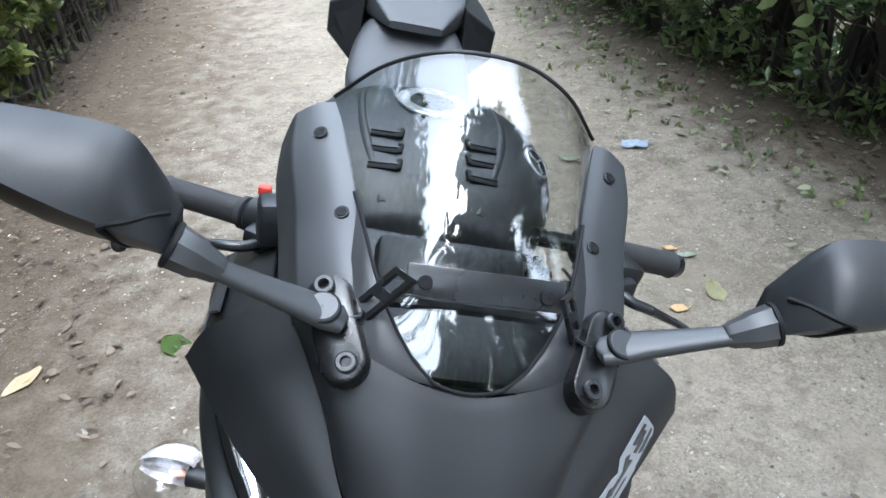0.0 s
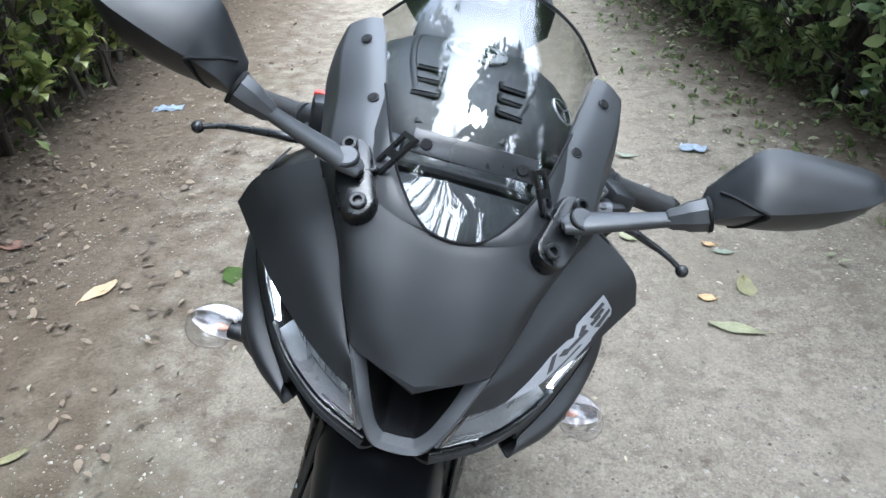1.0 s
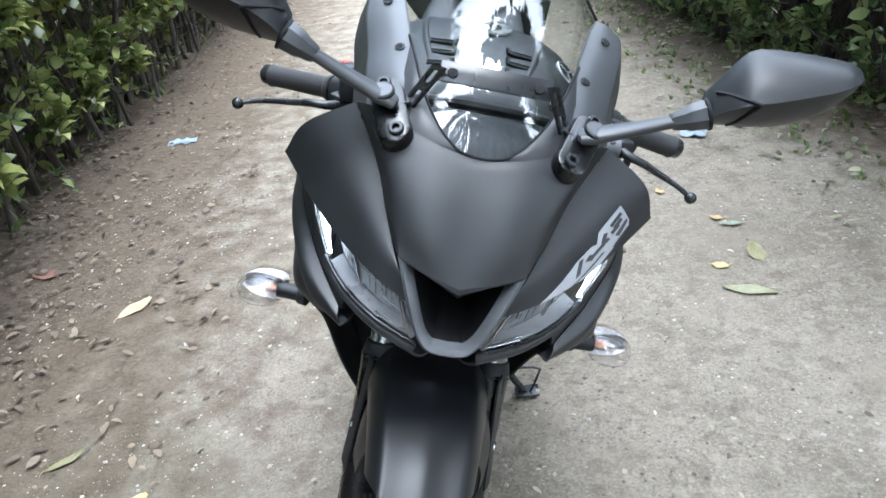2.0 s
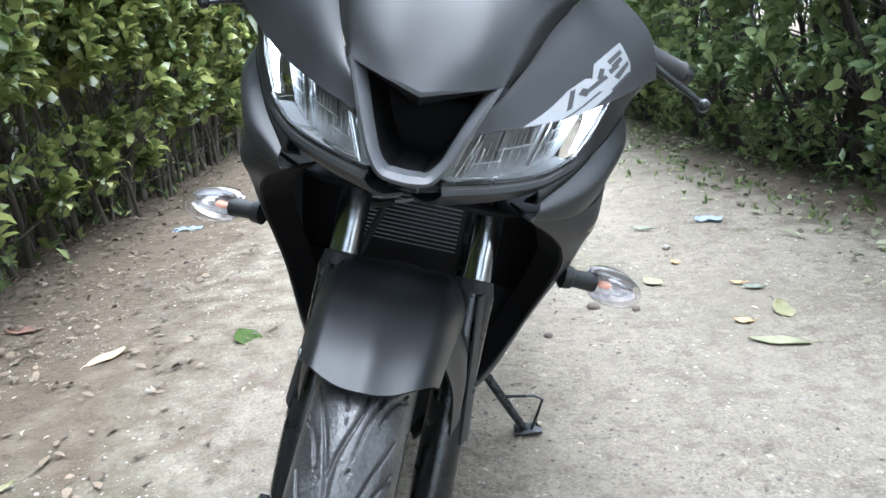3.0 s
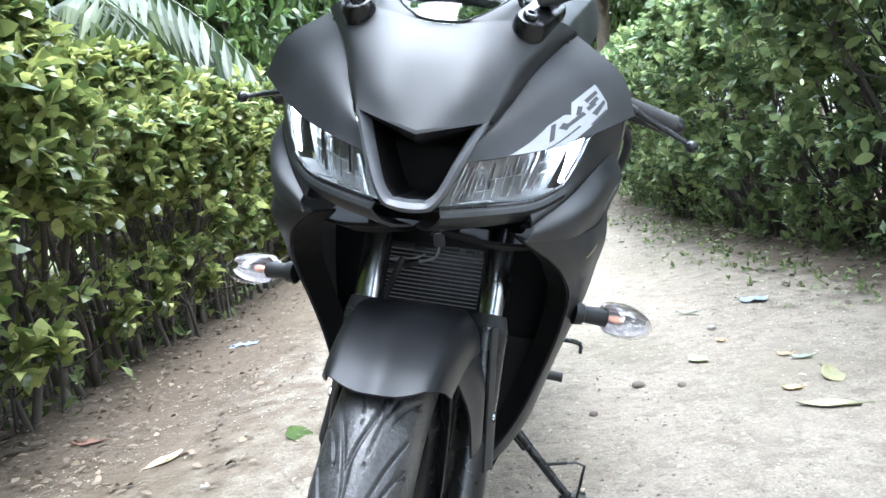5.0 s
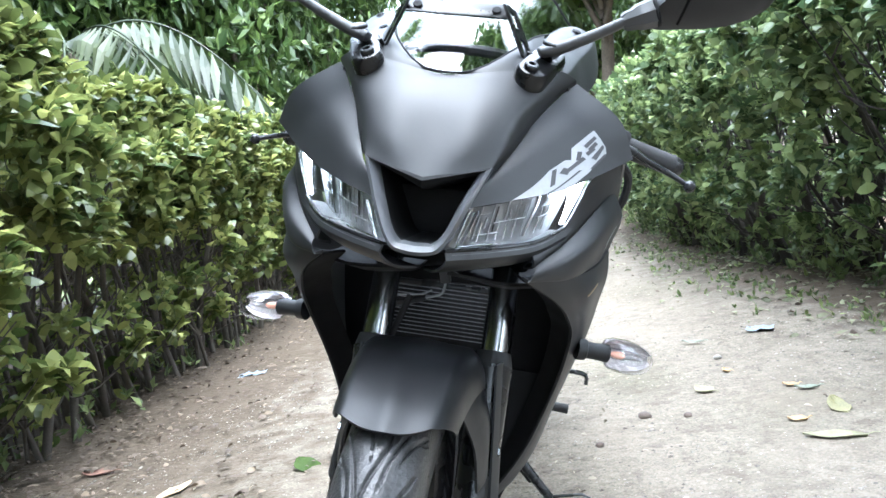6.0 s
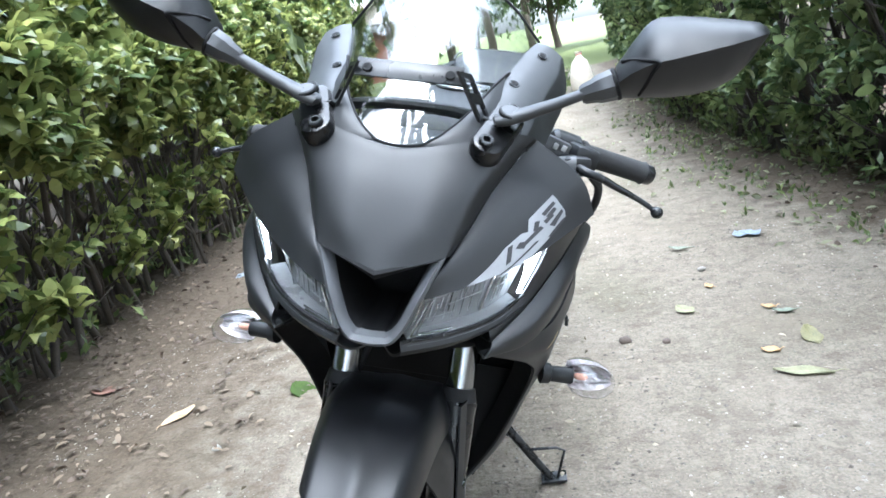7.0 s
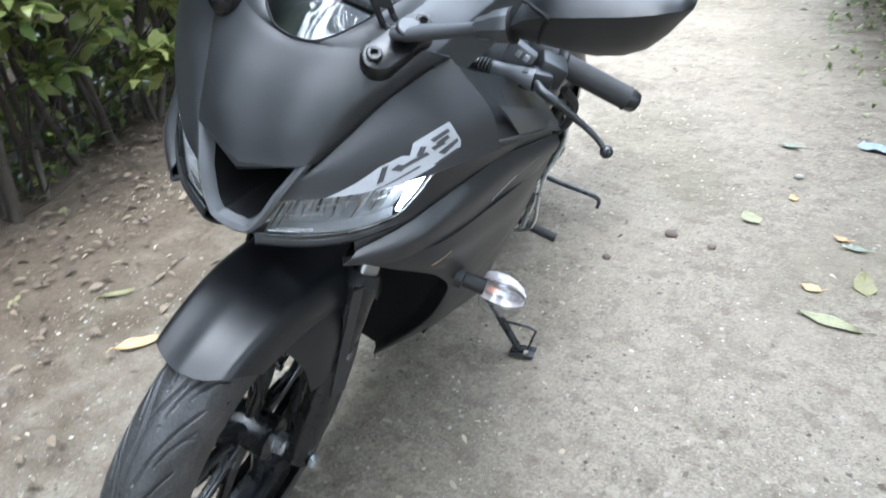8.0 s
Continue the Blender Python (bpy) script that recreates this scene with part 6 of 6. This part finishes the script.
fallen_leaf(-1.632, 0.841, 0.075, 0.045, 30, YELLOW_GREEN, "yellow-green leaf at the hedge's foot", 0.3, 14)
fallen_leaf(-1.058, 0.562, 0.090, 0.024, -50, YELLOW_GREEN, "narrow olive leaf on the sandy path", 0.3)
fallen_leaf(-1.30, 0.42, 0.042, 0.020, 10, YELLOW_GREEN, "small olive leaf on the sandy path", 0.3)
fallen_leaf(0.628, 1.308, 0.050, 0.034, 80, CREAM_LEAF, "small pale flake of leaf on the path", 0.2)
fallen_leaf(0.725, 1.573, 0.070, 0.024, 85, SAGE_LEAF, "grey-green withered leaf on the path", 0.4)
fallen_leaf(0.69, 1.62, 0.045, 0.022, 70, CREAM_LEAF, "small pale flake of leaf on the path", 0.3)
fallen_leaf(0.500, 2.330, 0.085, 0.026, 78, SAGE_LEAF, "grey-green withered leaf on the path", 0.4)
fallen_leaf(0.545, 1.86, 0.040, 0.028, 20, CREAM_LEAF, "small pale flake of leaf on the path", 0.2)
r = random.Random(12)


def scrap(x, y, turn, w=0.135, d=0.075):
    rows = [[Vector((w * (i / 10 - 0.5), d * (j / 7 - 0.5), 0.011 + 0.011 * noise.noise(Vector((i * 0.55 + x * 7, j * 0.6, y))) + 0.005 * noise.noise(Vector((i * 1.6, j * 1.5, x))))) for i in range(11)] for j in range(8)]
    ob = shell("plastic_wrapper", rows, 0, 0, BLUE_FILM, None, "", 0.0008, 1, (0, 0, 1), cell="ready")
    ob.matrix_world = pose(x, y, 0.0, 0, 0, turn)
    tagged(ob, "crumpled pale blue plastic wrapper lying on the path", "wrapper")


scrap(0.780, 2.415, -20, 0.105, 0.065)
scrap(-1.70, 2.86, 10, 0.15, 0.07)


def pebble_mesh(seed, mat):
    bm = bmesh.new()
    bmesh.ops.create_icosphere(bm, subdivisions=2, radius=1.0)
    for v in bm.verts:
        v.co *= 1 + 0.35 * noise.noise(v.co * 0.9 + Vector((seed, 0, 0)))
        v.co.z *= 0.62
    for f in bm.faces:
        f.smooth = True
    me = bpy.data.meshes.new("stone")
    bm.to_mesh(me)
    bm.free()
    me.materials.append(mat)
    return me


for k, (x, y, s, mat) in enumerate(((0.239, 1.474, 0.019, DARKSTONE), (0.36, 1.44, 0.014, DARKSTONE), (0.10, 1.27, 0.012, DARKSTONE), (-0.62, 1.9, 0.014, STONE), (-0.95, 1.02, 0.015, STONE), (0.55, 2.05, 0.016, STONE))):
    ob = new("stone", pebble_mesh(k + 3, mat))
    ob.matrix_world = pose(x, y, s * 0.35, 0, 0, 50 * k) @ Matrix.Scale(s, 4)
    tagged(ob, "small dark stone on the path" if mat is DARKSTONE else "small pale stone on the path", "stone")


# strewn gravel, litter and weeds
def strewn_stones(count):
    rs = np.random.default_rng(3)
    cube = np.array([[1, 0, 0], [-1, 0, 0], [0, 1, 0], [0, -1, 0], [0, 0, 1], [0, 0, -0.4]], float)
    tri = np.array([[0, 2, 4], [2, 1, 4], [1, 3, 4], [3, 0, 4], [2, 0, 5], [1, 2, 5], [3, 1, 5], [0, 3, 5]])
    y = -0.8 + 7.5 * rs.beta(1.1, 2.0, count)
    f = rs.uniform(0, 1, count)
    x = np.array([left_edge(a) * (1 - b) + right_edge(a) * b for a, b in zip(y, f)])
    s = 0.0018 + 0.0060 * rs.uniform(0, 1, count) ** 5
    v = cube[None] * s[:, None, None] * rs.uniform(0.6, 1.3, (count, 6, 1))
    v[:, :, 2] *= 0.6
    a = rs.uniform(0, 6.28, count)
    rot = np.stack([np.stack([np.cos(a), -np.sin(a)], 1), np.stack([np.sin(a), np.cos(a)], 1)], 1)
    v[:, :, :2] = np.einsum("nij,nkj->nki", rot, v[:, :, :2])
    v += np.stack([x, y, np.full(count, 0.001)], 1)[:, None, :]
    t = (np.arange(count)[:, None, None] * 6 + tri[None]).reshape(-1, 3)
    return v.reshape(-1, 3), t


GRAVEL = leaf_material("loose_gravel", (0.095, 0.083, 0.066), (0.330, 0.305, 0.260), 0.9, 0.0)
gravel = tagged(new("gravel", soup("gravel", *strewn_stones(42000), GRAVEL)), "loose pale gravel strewn over the path", "gravel", kind="stuff")


def strewn_leaves(name, edge, inward, count, reach, size, mat, label, y0, y1, rise=0.15):
    global rng
    rng = np.random.default_rng(len(label) + count)
    y = rng.uniform(y0, y1, count)
    off = np.minimum(rng.gamma(1.3, reach, count) - 0.25, 3.2 * reach + rng.uniform(-0.3, 0.1, count))
    x = np.array([edge(a) for a in y]) + inward * off
    d = rng.normal(0, 1, (count, 3))
    d[:, 2] = rng.uniform(-0.02, rise, count)
    l = size * rng.uniform(0.4, 1.3, count)
    z = 0.006 + 0.05 * np.clip((0.3 - np.minimum(off, 0.3)) / 0.5, 0, 1) + rng.uniform(0, 0.012, count)
    v, f = leaves(np.stack([x, y, z], 1), d, l, l * rng.uniform(0.3, 0.55, count), 0.35, "fine")
    tagged(new(name, soup(name, v, f, mat)), label, "leaf litter", kind="stuff")


CRUMBS = leaf_material("pale_leaf_crumbs", (0.085, 0.066, 0.046), (0.38, 0.34, 0.25), 0.7, 0.1)
strewn_leaves("leaf_litter", left_edge, 1, 5200, 0.33, 0.036, LITTER, "dry brown leaf litter at the foot of the hedge", -1.5, 9)
strewn_leaves("leaf_litter", right_edge, -1, 1700, 0.22, 0.038, LITTER, "dry leaf litter along the dark hedge", 0.2, 9)
strewn_leaves("clippings", right_edge, -1, 2000, 0.26, 0.046, CLIPPINGS, "pale green hedge clippings on the path's edge", 0.2, 8, 0.3)
strewn_leaves("dry_leaves", lambda y: 0.1, 1, 700, 0.9, 0.020, CRUMBS, "scattered dry leaves on the sandy path", -0.3, 7)
strewn_leaves("dry_leaves", lambda y: 0.0, -1, 1100, 0.9, 0.020, CRUMBS, "scattered dry leaf crumbs on the sandy path", -0.3, 7)


def weeds(edge, inward, count, label, y0, y1, off, h, spread=0.10, size=0.06):
    global rng
    rng = np.random.default_rng(count)
    y = rng.uniform(y0, y1, count)
    x = np.array([edge(a) for a in y]) + inward * rng.normal(off, spread, count)
    base = np.stack([x, y, rng.uniform(0.0, h, count)], 1)
    out = np.tile(np.array([inward * 0.2, 0, 0.9]), (count, 1))
    v, f = tufts(base, out, 5, size, 0.45, 0.7)
    tagged(new("weeds", soup("weeds", v, f, WEEDS)), label, "weeds", kind="stuff")


weeds(right_edge, -1, 900, "low green weeds under the dark hedge", 0.8, 12, 0.0, 0.22)
weeds(left_edge, 1, 260, "sparse weeds under the hedge", -1, 12, -0.12, 0.16)
weeds(lambda y: -0.55, 1, 420, "low green plants beside the sack", 10.3, 12.0, 0.0, 0.34, 0.28)
weeds(right_edge, -1, 240, "flat green weeds spreading from the dark hedge", 1.0, 6.5, 0.30, 0.01, 0.17, 0.036)
